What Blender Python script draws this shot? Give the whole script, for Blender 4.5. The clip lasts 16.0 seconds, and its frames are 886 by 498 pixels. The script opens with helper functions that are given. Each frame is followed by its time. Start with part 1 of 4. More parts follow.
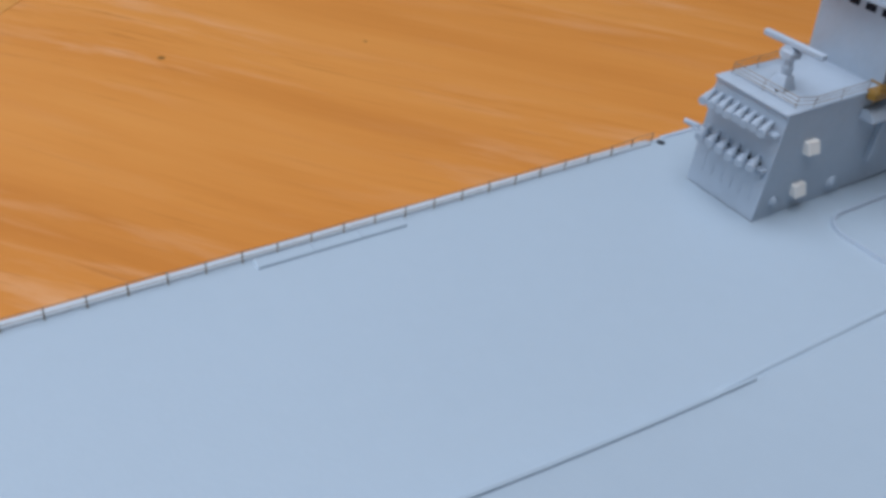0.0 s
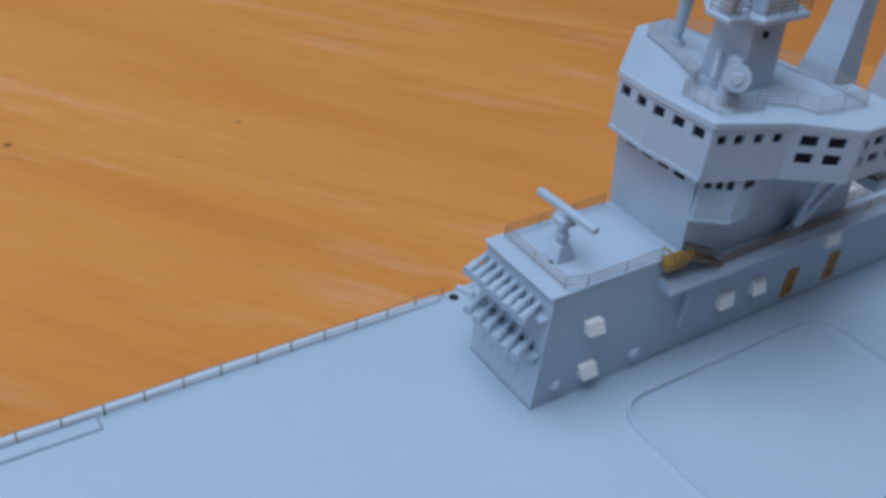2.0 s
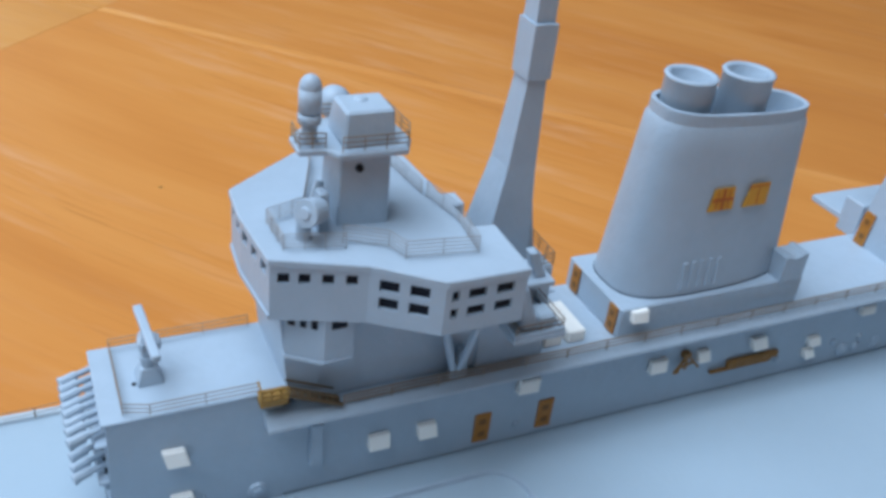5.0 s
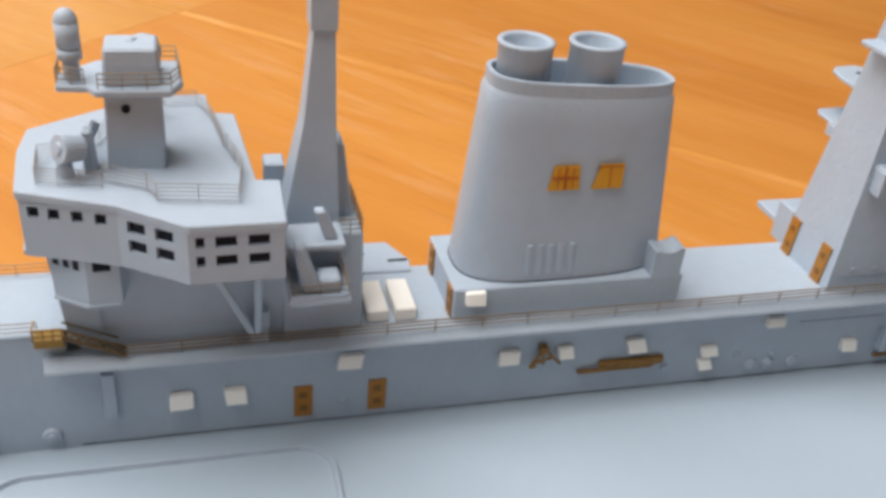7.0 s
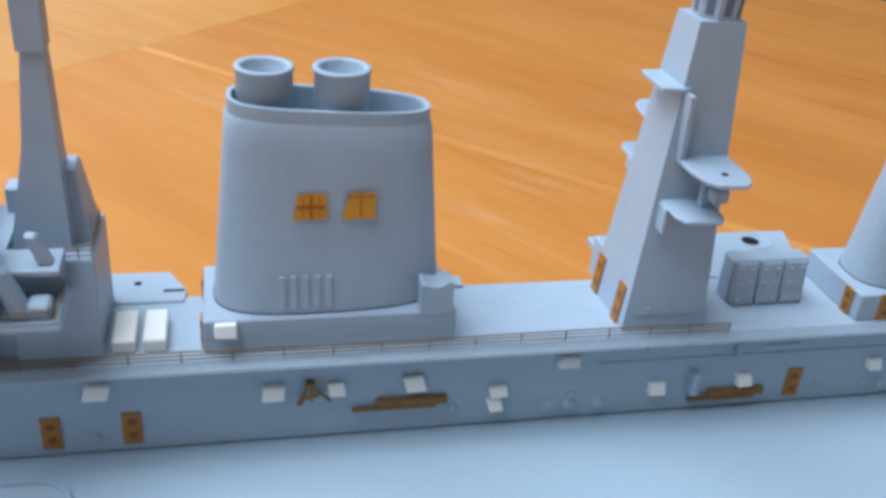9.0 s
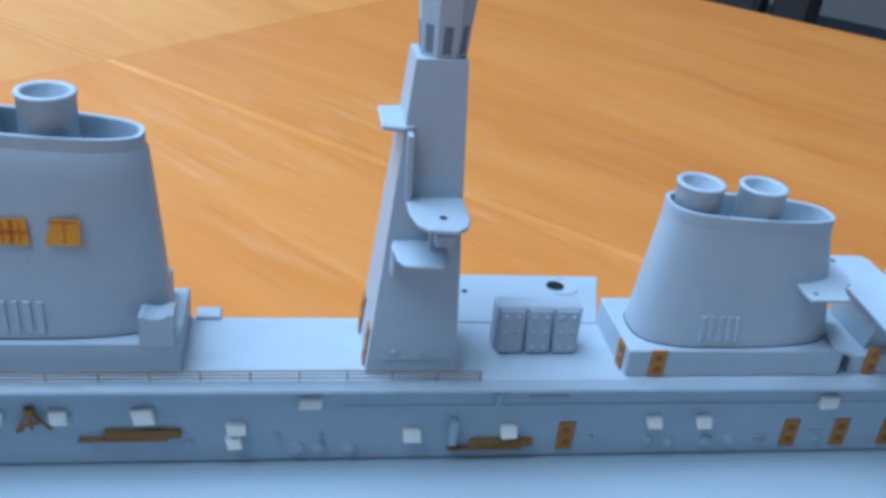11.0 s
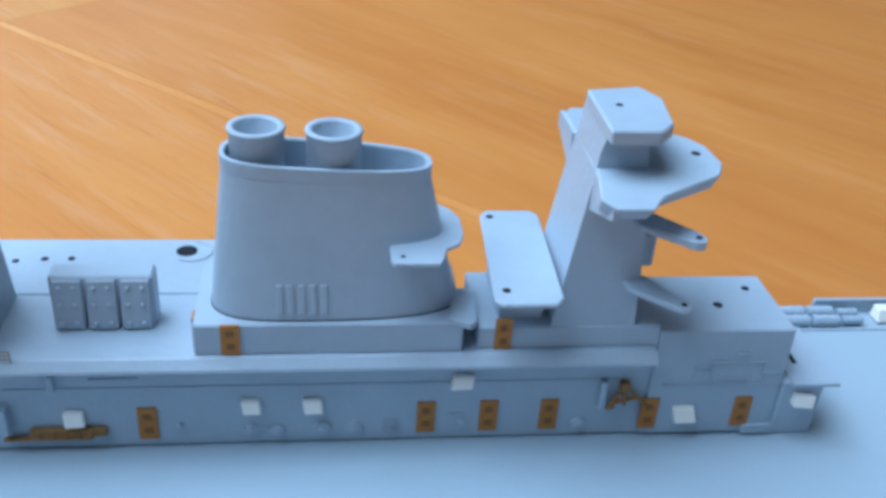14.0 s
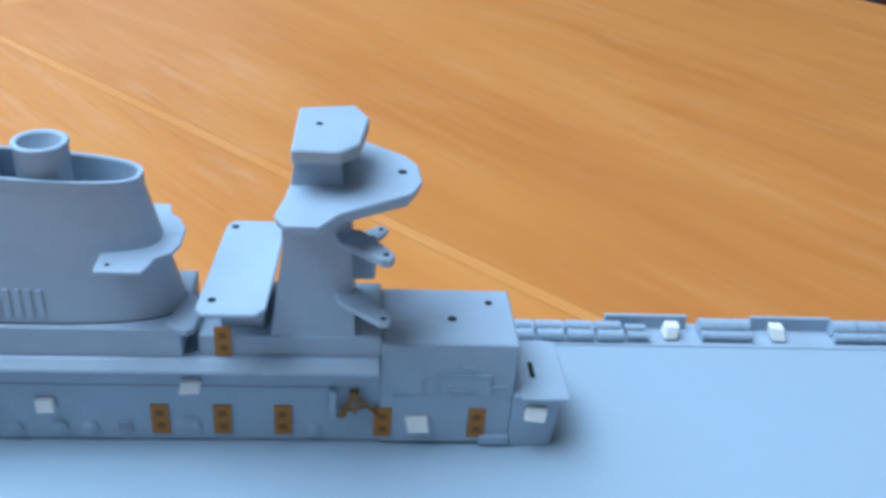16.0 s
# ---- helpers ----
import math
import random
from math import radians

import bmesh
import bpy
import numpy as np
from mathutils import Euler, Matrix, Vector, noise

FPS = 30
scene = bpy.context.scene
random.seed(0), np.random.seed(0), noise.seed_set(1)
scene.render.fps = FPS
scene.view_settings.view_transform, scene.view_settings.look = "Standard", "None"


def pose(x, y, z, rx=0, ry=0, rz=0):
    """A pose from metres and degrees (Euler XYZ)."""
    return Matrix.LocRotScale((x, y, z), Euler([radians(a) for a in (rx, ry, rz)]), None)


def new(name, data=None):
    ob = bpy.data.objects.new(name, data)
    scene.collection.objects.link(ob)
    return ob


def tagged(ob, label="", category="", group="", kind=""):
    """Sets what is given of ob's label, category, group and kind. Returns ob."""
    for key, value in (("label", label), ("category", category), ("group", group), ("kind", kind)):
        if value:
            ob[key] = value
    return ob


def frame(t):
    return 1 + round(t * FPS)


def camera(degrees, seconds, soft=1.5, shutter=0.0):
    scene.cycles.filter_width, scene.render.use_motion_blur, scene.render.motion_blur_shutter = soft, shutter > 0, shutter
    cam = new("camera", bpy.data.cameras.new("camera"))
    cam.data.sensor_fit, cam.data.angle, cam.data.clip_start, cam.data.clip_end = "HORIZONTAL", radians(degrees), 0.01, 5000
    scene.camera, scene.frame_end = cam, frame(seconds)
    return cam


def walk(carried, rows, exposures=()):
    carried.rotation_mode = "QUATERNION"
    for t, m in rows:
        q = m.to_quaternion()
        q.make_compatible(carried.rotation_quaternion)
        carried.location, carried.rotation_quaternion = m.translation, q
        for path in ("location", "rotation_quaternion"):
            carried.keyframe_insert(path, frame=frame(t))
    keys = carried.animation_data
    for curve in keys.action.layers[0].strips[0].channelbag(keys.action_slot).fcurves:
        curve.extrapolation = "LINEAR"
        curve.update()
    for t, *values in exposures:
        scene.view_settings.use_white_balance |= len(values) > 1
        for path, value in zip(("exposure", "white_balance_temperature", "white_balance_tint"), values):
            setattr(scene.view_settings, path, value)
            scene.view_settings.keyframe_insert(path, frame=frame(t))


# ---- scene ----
# A plastic model of an aircraft carrier (about 1:350) on a wooden table. Model measures below are in units of 2 cm.
U = 0.02
cam = camera(50.8, 16.0, soft=3.7)
# seconds, place in model units, yaw, pitch, roll in degrees
PATH = [
    (0, -6.015, -3.772, 4.197, -36.92, -36.12, 6.47),
    (0.5, -5.350, -3.556, 4.172, -36.91, -35.93, 6.32),
    (1, -4.713, -3.495, 4.197, -37.36, -35.28, 6.68),
    (1.5, -4.069, -3.481, 4.426, -36.80, -35.47, 6.47),
    (2, -3.512, -3.436, 4.694, -36.90, -34.87, 6.43),
    (2.5, -3.089, -3.409, 4.891, -36.86, -35.19, 6.95),
    (3, -2.595, -3.482, 5.259, -36.60, -35.31, 6.63),
    (3.5, -1.974, -3.616, 5.410, -36.98, -34.69, 6.95),
    (4, -1.347, -3.958, 5.463, -34.26, -34.16, 6.76),
    (6.5, 1.487, -5.241, 4.736, -19.17, -30.28, 6.29),
    (7, 2.100, -5.396, 4.875, -16.71, -31.03, 5.29),
    (7.5, 2.877, -5.554, 4.900, -15.37, -31.56, 4.95),
    (8, 3.389, -5.565, 4.872, -15.34, -31.39, 5.15),
    (8.5, 3.718, -5.613, 4.836, -14.93, -29.74, 4.96),
    (11, 6.407, -5.822, 5.058, -10.98, -27.71, 6.32),
    (11.5, 7.098, -5.716, 4.941, -10.93, -27.86, 6.76),
    (12, 7.667, -5.578, 4.780, -9.74, -28.87, 6.51),
    (12.5, 8.211, -5.461, 4.546, -8.45, -27.96, 5.90),
    (13, 8.824, -5.280, 4.577, -8.74, -29.33, 5.08),
    (13.5, 9.467, -5.253, 4.761, -8.55, -29.32, 4.28),
    (14, 10.009, -5.326, 4.786, -8.14, -30.11, 4.04),
    (14.5, 10.590, -5.370, 4.958, -8.50, -30.25, 4.67),
    (15, 11.124, -5.381, 5.096, -8.39, -31.31, 4.82),
    (15.5, 11.598, -5.450, 5.114, -8.04, -31.51, 5.15),
    (16, 12.171, -5.632, 5.133, -6.36, -30.45, 4.72),
]


def stand(x, y, z, yaw, pitch, roll):
    return Matrix.Translation((x * U, y * U, z * U)) @ pose(0, 0, 0, 0, 0, yaw) @ pose(0, 0, 0, 90 + pitch, 0, 0) @ pose(0, 0, 0, 0, 0, roll)


EXPOSURES = [
    (0.0, -0.61, 6270, 15), (0.5, -0.64, 5970, 13), (1.0, -0.67, 5820, 13), (2.5, -0.79, 5270, 9), (3.5, -0.72, 4870, 4), (4.0, -0.58, 4870, 3), (6.5, -0.02, 7200, 14), (7.0, -0.02, 7500, 15), (7.5, 0.03, 8700, 22), (8.0, 0.02, 8900, 21), (8.5, -0.06, 6600, 12),
    (11.0, -0.04, 5000, 3), (12.0, -0.05, 5050, 3), (12.5, -0.03, 5200, 4), (13.0, 0.01, 5700, 4), (14.0, -0.02, 5050, 3), (16.0, 0.03, 5000, 3),
]
walk(cam, [(t, stand(*p)) for t, *p in PATH], EXPOSURES)

# ---------------------------------------------------------------- light
TABLE_Z = -2.66
GRAIN = math.radians(-43.0)          # the way the table's grain runs
FLOOR_Z = TABLE_Z - 37.5

world = bpy.data.worlds.new("sky")
scene.world = world
world.use_nodes = True
nt = world.node_tree
sky = nt.nodes.new("ShaderNodeTexSky")
sky.sky_type, sky.sun_disc = "NISHITA", False
sky.sun_elevation, sky.sun_rotation = radians(40), radians(140)
nt.links.new(sky.outputs["Color"], nt.nodes["Background"].inputs["Color"])
nt.nodes["Background"].inputs["Strength"].default_value = 0.12


def window_light(name, e1, e2, z, width, height, yaw, watts, colour):
    """Daylight that comes in at a window's opening; place in the table's frame."""
    lamp = bpy.data.lights.new(name, "AREA")
    lamp.shape, lamp.size, lamp.size_y = "RECTANGLE", width * U, height * U
    lamp.energy, lamp.color = watts, colour
    ob = new(name, lamp)
    ob.matrix_world = ROOM @ Matrix.Translation((e1 * U, e2 * U, z * U)) @ pose(0, 0, 0, 90, 0, yaw)
    return ob


ROOM = pose(0, 0, 0, 0, 0, math.degrees(GRAIN))
window_light("window_daylight", -94, 24, 38, 150, 64, -90, 17, (0.86, 0.93, 1.0))
# an unseen area lamp, added above the bow side to brighten upward faces
lamp = bpy.data.lights.new("added_overhead_fill", "AREA")
lamp.shape, lamp.size, lamp.size_y, lamp.energy, lamp.color = "RECTANGLE", 80 * U, 90 * U, 67, (0.88, 0.94, 1.0)
new("added_overhead_fill", lamp).matrix_world = ROOM @ Matrix.Translation((-29 * U, -20 * U, 83 * U))


# ---------------------------------------------------------------- materials
def material(name, colour, rough=0.5, metal=0.0, vary=0.06, scale=300.0, bump=0.0, bump_scale=900.0, coat=0.0, big=25.0, big_vary=0.05):
    m = bpy.data.materials.new(name)
    m.use_nodes = True
    t = m.node_tree
    b = t.nodes["Principled BSDF"]
    b.inputs["Metallic"].default_value = metal
    b.inputs["Coat Weight"].default_value = coat
    geo = t.nodes.new("ShaderNodeTexCoord")
    fine, wide = t.nodes.new("ShaderNodeTexNoise"), t.nodes.new("ShaderNodeTexNoise")
    for n, s in ((fine, scale), (wide, big)):
        n.inputs["Scale"].default_value, n.inputs["Detail"].default_value = s, 4
        t.links.new(geo.outputs["Object"], n.inputs["Vector"])
    mix = t.nodes.new("ShaderNodeMath")
    mix.operation = "MULTIPLY_ADD"
    mix.inputs[1].default_value = 2 * vary
    mix2 = t.nodes.new("ShaderNodeMath")
    mix2.operation = "MULTIPLY_ADD"
    mix2.inputs[1].default_value, mix2.inputs[2].default_value = 2 * big_vary, 1 - vary - big_vary
    t.links.new(wide.outputs["Fac"], mix2.inputs[0])
    t.links.new(fine.outputs["Fac"], mix.inputs[0])
    t.links.new(mix2.outputs[0], mix.inputs[2])
    hue = t.nodes.new("ShaderNodeHueSaturation")
    hue.inputs["Color"].default_value = (*colour, 1)
    t.links.new(mix.outputs[0], hue.inputs["Value"])
    t.links.new(hue.outputs[0], b.inputs["Base Color"])
    r = t.nodes.new("ShaderNodeMapRange")
    r.inputs["To Min"].default_value, r.inputs["To Max"].default_value = max(rough - 0.08, 0.02), rough + 0.08
    t.links.new(wide.outputs["Fac"], r.inputs["Value"])
    t.links.new(r.outputs[0], b.inputs["Roughness"])
    if bump:
        n = t.nodes.new("ShaderNodeTexNoise")
        n.inputs["Scale"].default_value, n.inputs["Detail"].default_value = bump_scale, 3
        t.links.new(geo.outputs["Object"], n.inputs["Vector"])
        bp = t.nodes.new("ShaderNodeBump")
        bp.inputs["Strength"].default_value, bp.inputs["Distance"].default_value = bump, 0.0004
        t.links.new(n.outputs["Fac"], bp.inputs["Height"])
        t.links.new(bp.outputs["Normal"], b.inputs["Normal"])
    return m


def wood_material(name, pale, mid, dark, streak, shine=0.5, marks=()):
    """Varnished timber whose grain runs along the local x axis, wandering a little; marks: small dark specks (x, y, radius) in metres."""
    m = bpy.data.materials.new(name)
    m.use_nodes = True
    t = m.node_tree
    b = t.nodes["Principled BSDF"]
    co = t.nodes.new("ShaderNodeTexCoord")
    # the grain wanders: bend the coordinates with a slow noise
    bend = t.nodes.new("ShaderNodeTexNoise")
    bend.inputs["Scale"].default_value, bend.inputs["Detail"].default_value = 3.0, 2
    t.links.new(co.outputs["Object"], bend.inputs["Vector"])
    mid_ = t.nodes.new("ShaderNodeVectorMath")
    mid_.operation = "MULTIPLY_ADD"
    mid_.inputs[1].default_value, mid_.inputs[2].default_value = (0.0, 0.034, 0.0), (0.0, -0.017, 0.0)
    t.links.new(bend.outputs["Color"], mid_.inputs[0])
    bent = t.nodes.new("ShaderNodeVectorMath")
    slide = t.nodes.new("ShaderNodeObjectInfo")
    shift = t.nodes.new("ShaderNodeVectorMath")
    shift.operation = "MULTIPLY_ADD"
    shift.inputs[1].default_value = (3.1, 1.7, 0.0)
    t.links.new(slide.outputs["Random"], shift.inputs[0])
    t.links.new(co.outputs["Object"], shift.inputs[2])
    turned = t.nodes.new("ShaderNodeMapping")
    turned.inputs["Rotation"].default_value = (0.0, 0.0, radians(6.5))
    t.links.new(shift.outputs[0], turned.inputs["Vector"])
    t.links.new(turned.outputs[0], bent.inputs[0])
    t.links.new(mid_.outputs[0], bent.inputs[1])

    def noise_along(sx, sy, scale, detail=5.0, rough=0.6, dist=0.0):
        mp = t.nodes.new("ShaderNodeMapping")
        mp.inputs["Scale"].default_value = (sx, sy, 1)
        t.links.new(bent.outputs[0], mp.inputs["Vector"])
        n = t.nodes.new("ShaderNodeTexNoise")
        n.inputs["Scale"].default_value, n.inputs["Detail"].default_value = scale, detail
        n.inputs["Roughness"].default_value, n.inputs["Distortion"].default_value = rough, dist
        t.links.new(mp.outputs[0], n.inputs["Vector"])
        return n

    def stretch(node, lo, hi, top=1.0):
        r = t.nodes.new("ShaderNodeMapRange")
        r.inputs["From Min"].default_value, r.inputs["From Max"].default_value, r.inputs["To Max"].default_value = lo, hi, top
        t.links.new(node.outputs["Fac"], r.inputs["Value"])
        return r

    def over(below, colour, fac):
        x = t.nodes.new("ShaderNodeMix")
        x.data_type = "RGBA"
        x.inputs["B"].default_value = (*colour, 1)
        t.links.new(fac, x.inputs["Factor"])
        t.links.new(below, x.inputs["A"])
        return x.outputs["Result"]

    broad = noise_along(1.5, 6.0, 2.4, 4, 0.55, 0.5)
    grain = noise_along(3.4, 30.0, 2.6, 4, 0.55, 0.4)
    fibre = noise_along(6.0, 190.0, 2.4, 4, 0.6, 0.1)
    chalk = noise_along(6.5, 52.0, 2.4, 5, 0.65, 0.3)
    patch = noise_along(2.0, 3.5, 2.2, 3, 0.5)
    pores = noise_along(9.0, 210.0, 2.6, 4, 0.65, 0.25)
    ramp = t.nodes.new("ShaderNodeValToRGB")
    e = ramp.color_ramp.elements
    e[0].position, e[0].color = 0.35, (*dark, 1)
    e[1].position, e[1].color = 0.65, (*pale, 1)
    e.new(0.5).color = (*mid, 1)

    def blend(a, b, fac):
        x = t.nodes.new("ShaderNodeMix")
        x.data_type = "FLOAT"
        x.inputs["Factor"].default_value = fac
        t.links.new(a, x.inputs["A"])
        t.links.new(b, x.inputs["B"])
        return x.outputs["Result"]

    def times(a, b):
        x = t.nodes.new("ShaderNodeMath")
        x.operation = "MULTIPLY"
        t.links.new(a, x.inputs[0])
        t.links.new(b, x.inputs[1])
        return x.outputs[0]

    figure = blend(blend(broad.outputs["Fac"], grain.outputs["Fac"], 0.3), fibre.outputs["Fac"], 0.13)
    t.links.new(figure, ramp.inputs["Fac"])
    worn = t.nodes.new("ShaderNodeVectorMath")
    worn.operation = "DISTANCE"
    worn.inputs[1].default_value = (-0.10, 0.10, TABLE_Z * U)
    t.links.new(co.outputs["Object"], worn.inputs[0])
    wear = t.nodes.new("ShaderNodeMapRange")
    wear.inputs["From Min"].default_value, wear.inputs["From Max"].default_value = 0.14, 0.32
    wear.inputs["To Min"].default_value, wear.inputs["To Max"].default_value = 1.0, 0.32
    t.links.new(worn.outputs["Value"], wear.inputs["Value"])
    spots = times(stretch(patch, 0.38, 0.58).outputs[0], wear.outputs[0])
    colour = over(ramp.outputs[0], streak, times(spots, stretch(chalk, 0.50, 0.72, 0.7).outputs[0]))
    colour = over(colour, (dark[0] * 0.62, dark[1] * 0.56, dark[2] * 0.55), times(stretch(patch, 0.34, 0.62).outputs[0], times(wear.outputs[0], stretch(pores, 0.56, 0.74, 0.75).outputs[0])))
    # each board has a tone of its own
    info = t.nodes.new("ShaderNodeObjectInfo")
    tone = t.nodes.new("ShaderNodeMapRange")
    tone.inputs["To Min"].default_value, tone.inputs["To Max"].default_value = 0.95, 1.05
    t.links.new(info.outputs["Random"], tone.inputs["Value"])
    board = t.nodes.new("ShaderNodeHueSaturation")
    t.links.new(tone.outputs[0], board.inputs["Value"])
    t.links.new(colour, board.inputs["Color"])
    colour = board.outputs[0]
    for x, y, r in marks:
        d = t.nodes.new("ShaderNodeVectorMath")
        d.operation = "DISTANCE"
        d.inputs[1].default_value = (x, y, TABLE_Z * U)
        t.links.new(co.outputs["Object"], d.inputs[0])
        f = t.nodes.new("ShaderNodeMapRange")
        f.inputs["From Min"].default_value, f.inputs["From Max"].default_value = r * 0.5, r
        f.inputs["To Min"].default_value, f.inputs["To Max"].default_value = 0.8, 0.0
        t.links.new(d.outputs["Value"], f.inputs["Value"])
        colour = over(colour, (0.09, 0.06, 0.02), f.outputs[0])
    t.links.new(colour, b.inputs["Base Color"])
    b.inputs["Roughness"].default_value, b.inputs["Specular IOR Level"].default_value = shine, 0.06
    bp = t.nodes.new("ShaderNodeBump")
    bp.inputs["Strength"].default_value, bp.inputs["Distance"].default_value = 0.2, 0.0005
    t.links.new(grain.outputs["Fac"], bp.inputs["Height"])
    t.links.new(bp.outputs["Normal"], b.inputs["Normal"])
    return m



GREY = material("light_grey_styrene", (0.36, 0.432, 0.51), 0.46, vary=0.06, scale=420, bump=0.25, bump_scale=900, big=90, big_vary=0.09)
DECK = material("flight_deck_styrene", (0.348, 0.430, 0.500), 0.38, vary=0.02, bump=0.1, bump_scale=1100, big=14, big_vary=0.03)
WHITE = material("white_styrene", (0.84, 0.82, 0.77), 0.5, vary=0.04, bump=0.1)
BRASS = material("photo_etched_brass", (0.37, 0.15, 0.018), 0.45, 0.15, vary=0.22, scale=1500, big=180, big_vary=0.15)
GOLD = material("bright_etched_brass", (0.60, 0.31, 0.03), 0.42, 0.5, vary=0.15, scale=1500, big=180, big_vary=0.12)
BROWN = material("tarnished_brass", (0.24, 0.12, 0.028), 0.5, 0.2, vary=0.2, scale=1200, big=150, big_vary=0.15)
COPPER = material("reddish_brass", (0.42, 0.12, 0.02), 0.45, 0.4, vary=0.2, scale=1500, big=180, big_vary=0.15)
PALE_RAIL = material("glued_railing", (0.30, 0.28, 0.27), 0.45, 0.1, vary=0.15)
RAIL = material("railing_brass", (0.27, 0.205, 0.14), 0.5, 0.5, vary=0.1)
OCHRE = material("dull_etched_brass", (0.31, 0.17, 0.03), 0.5, 0.25, vary=0.25, scale=1500, big=220, big_vary=0.2)
# near-black for holes and gaps: their inner shade is put into the colour
DARK = material("opening_shade", (0.015, 0.016, 0.02), 0.7, vary=0.05)
# unglazed window holes: the dark inside is put into the colour
WINDOW_SHADE = material("window_hole_shade", (0.010, 0.013, 0.022), 0.5, vary=0.05)
for m in (WINDOW_SHADE, DARK):
    m.node_tree.nodes["Principled BSDF"].inputs["Specular IOR Level"].default_value = 0.12
TABLE = wood_material("varnished_oak", (0.595, 0.256, 0.062), (0.545, 0.216, 0.046), (0.48, 0.178, 0.035), (0.63, 0.345, 0.175), marks=((-0.163, 0.126, 0.0016), (-0.104, 0.163, 0.0009)))
TABLE_FAR = wood_material("varnished_oak_dark", (0.555, 0.234, 0.056), (0.505, 0.196, 0.042), (0.445, 0.16, 0.032), (0.59, 0.315, 0.155))
LEAF = wood_material("varnished_oak_leaf", (0.63, 0.305, 0.085), (0.575, 0.258, 0.062), (0.51, 0.212, 0.046), (0.62, 0.37, 0.20))
# starboard rim, somewhat paler than the deck
RIM = material("pale_rim", (0.42, 0.48, 0.53), 0.45, vary=0.05, scale=420, big=60)
DULL = material("dark_brown_etch", (0.11, 0.072, 0.035), 0.5, 0.15, vary=0.2, scale=1200)
CLIP = material("dark_etched_clip", (0.19, 0.085, 0.018), 0.5, 0.2, vary=0.25, scale=1500)
# the shade inside the mast's slots, put into a darker grey
SLOT = material("shaded_slot", (0.13, 0.165, 0.21), 0.6, vary=0.06)
STRIP = wood_material("pale_oak_strip", (0.645, 0.305, 0.083), (0.60, 0.262, 0.064), (0.535, 0.212, 0.047), (0.67, 0.38, 0.19))
WALLP = material("wall_paint", (0.50, 0.50, 0.49), 0.8, vary=0.02, scale=60, big=2)
CEIL = material("ceiling_paint", (0.78, 0.78, 0.77), 0.85, vary=0.02, scale=60, big=2)
CARPET = material("grey_carpet", (0.10, 0.125, 0.15), 0.95, vary=0.2, scale=400, bump=0.4, bump_scale=600, big=6)
MAROON = material("dark_red_wood", (0.07, 0.014, 0.010), 0.35, vary=0.15, scale=80, coat=0.2)
BLACK = material("black_leather", (0.018, 0.018, 0.02), 0.5, vary=0.1, scale=200, bump=0.2)
FRAME = material("window_frame_paint", (0.8, 0.8, 0.79), 0.4, vary=0.02)


# ---------------------------------------------------------------- helpers for shapes, in model units
def put(bm, verts, faces):
    vs = [bm.verts.new(v) for v in verts]
    fs = []
    for f in faces:
        fs.append(bm.faces.new([vs[i] for i in f]))
    return vs, fs


def soften(bm, faces, width, segments=2):
    """Round the edges of the given faces."""
    edges = list({e for f in faces for e in f.edges})
    bmesh.ops.bevel(bm, geom=edges, offset=width, segments=segments, profile=0.5, affect="EDGES", clamp_overlap=True)


def prism(bm, low, high, z0, z1, round_=0.0, seg=1):
    """A solid between two polygons of the same count, at two heights."""
    n = len(low)
    zs0 = z0 if isinstance(z0, (list, tuple)) else [z0] * n
    zs1 = z1 if isinstance(z1, (list, tuple)) else [z1] * n
    verts = [(x, y, z) for (x, y), z in zip(low, zs0)] + [(x, y, z) for (x, y), z in zip(high, zs1)]
    faces = [list(range(n))[::-1], list(range(n, 2 * n))] + [[i, (i + 1) % n, n + (i + 1) % n, n + i] for i in range(n)]
    _, fs = put(bm, verts, faces)
    bmesh.ops.recalc_face_normals(bm, faces=fs)
    if round_:
        soften(bm, fs, round_, seg)
    return bm


def rect(x0, x1, y0, y1):
    return [(x0, y0), (x1, y0), (x1, y1), (x0, y1)]


def box(bm, x0, x1, y0, y1, z0, z1, round_=0.0, seg=1):
    return prism(bm, rect(x0, x1, y0, y1), rect(x0, x1, y0, y1), z0, z1, round_, seg)


def rod(bm, p, q, r, r2=None, n=8, cap=True):
    """A round bar from p to q."""
    p, q = Vector(p), Vector(q)
    r2 = r if r2 is None else r2
    m = (q - p).to_track_quat("Z", "Y").to_matrix()
    ring = [Vector((math.cos(2 * math.pi * i / n), math.sin(2 * math.pi * i / n), 0)) for i in range(n)]
    verts = [p + m @ (v * r) for v in ring] + [q + m @ (v * r2) for v in ring]
    faces = [[i, (i + 1) % n, n + (i + 1) % n, n + i] for i in range(n)]
    if cap:
        faces += [list(range(n))[::-1], list(range(n, 2 * n))]
    put(bm, verts, faces)
    return bm


def pipe(bm, base, top, r, wall, n=28, depth=0.3):
    """An upright open pipe with a wall thickness and a floor inside."""
    x, y, z0 = base
    z1 = top
    prof = [(r, z0), (r, z1 - 0.03), (r + 0.012, z1 - 0.015), (r + 0.005, z1), (r - wall * 0.7, z1), (r - wall, z1 - 0.015), (r - wall, z1 - depth)]
    rows = []
    for rr, z in prof:
        rows.append([bm.verts.new((x + rr * math.cos(2 * math.pi * i / n), y + rr * math.sin(2 * math.pi * i / n), z)) for i in range(n)])
    for a, b in zip(rows, rows[1:]):
        for i in range(n):
            bm.faces.new((a[i], a[(i + 1) % n], b[(i + 1) % n], b[i])).smooth = True
    bm.faces.new(rows[-1])
    return bm


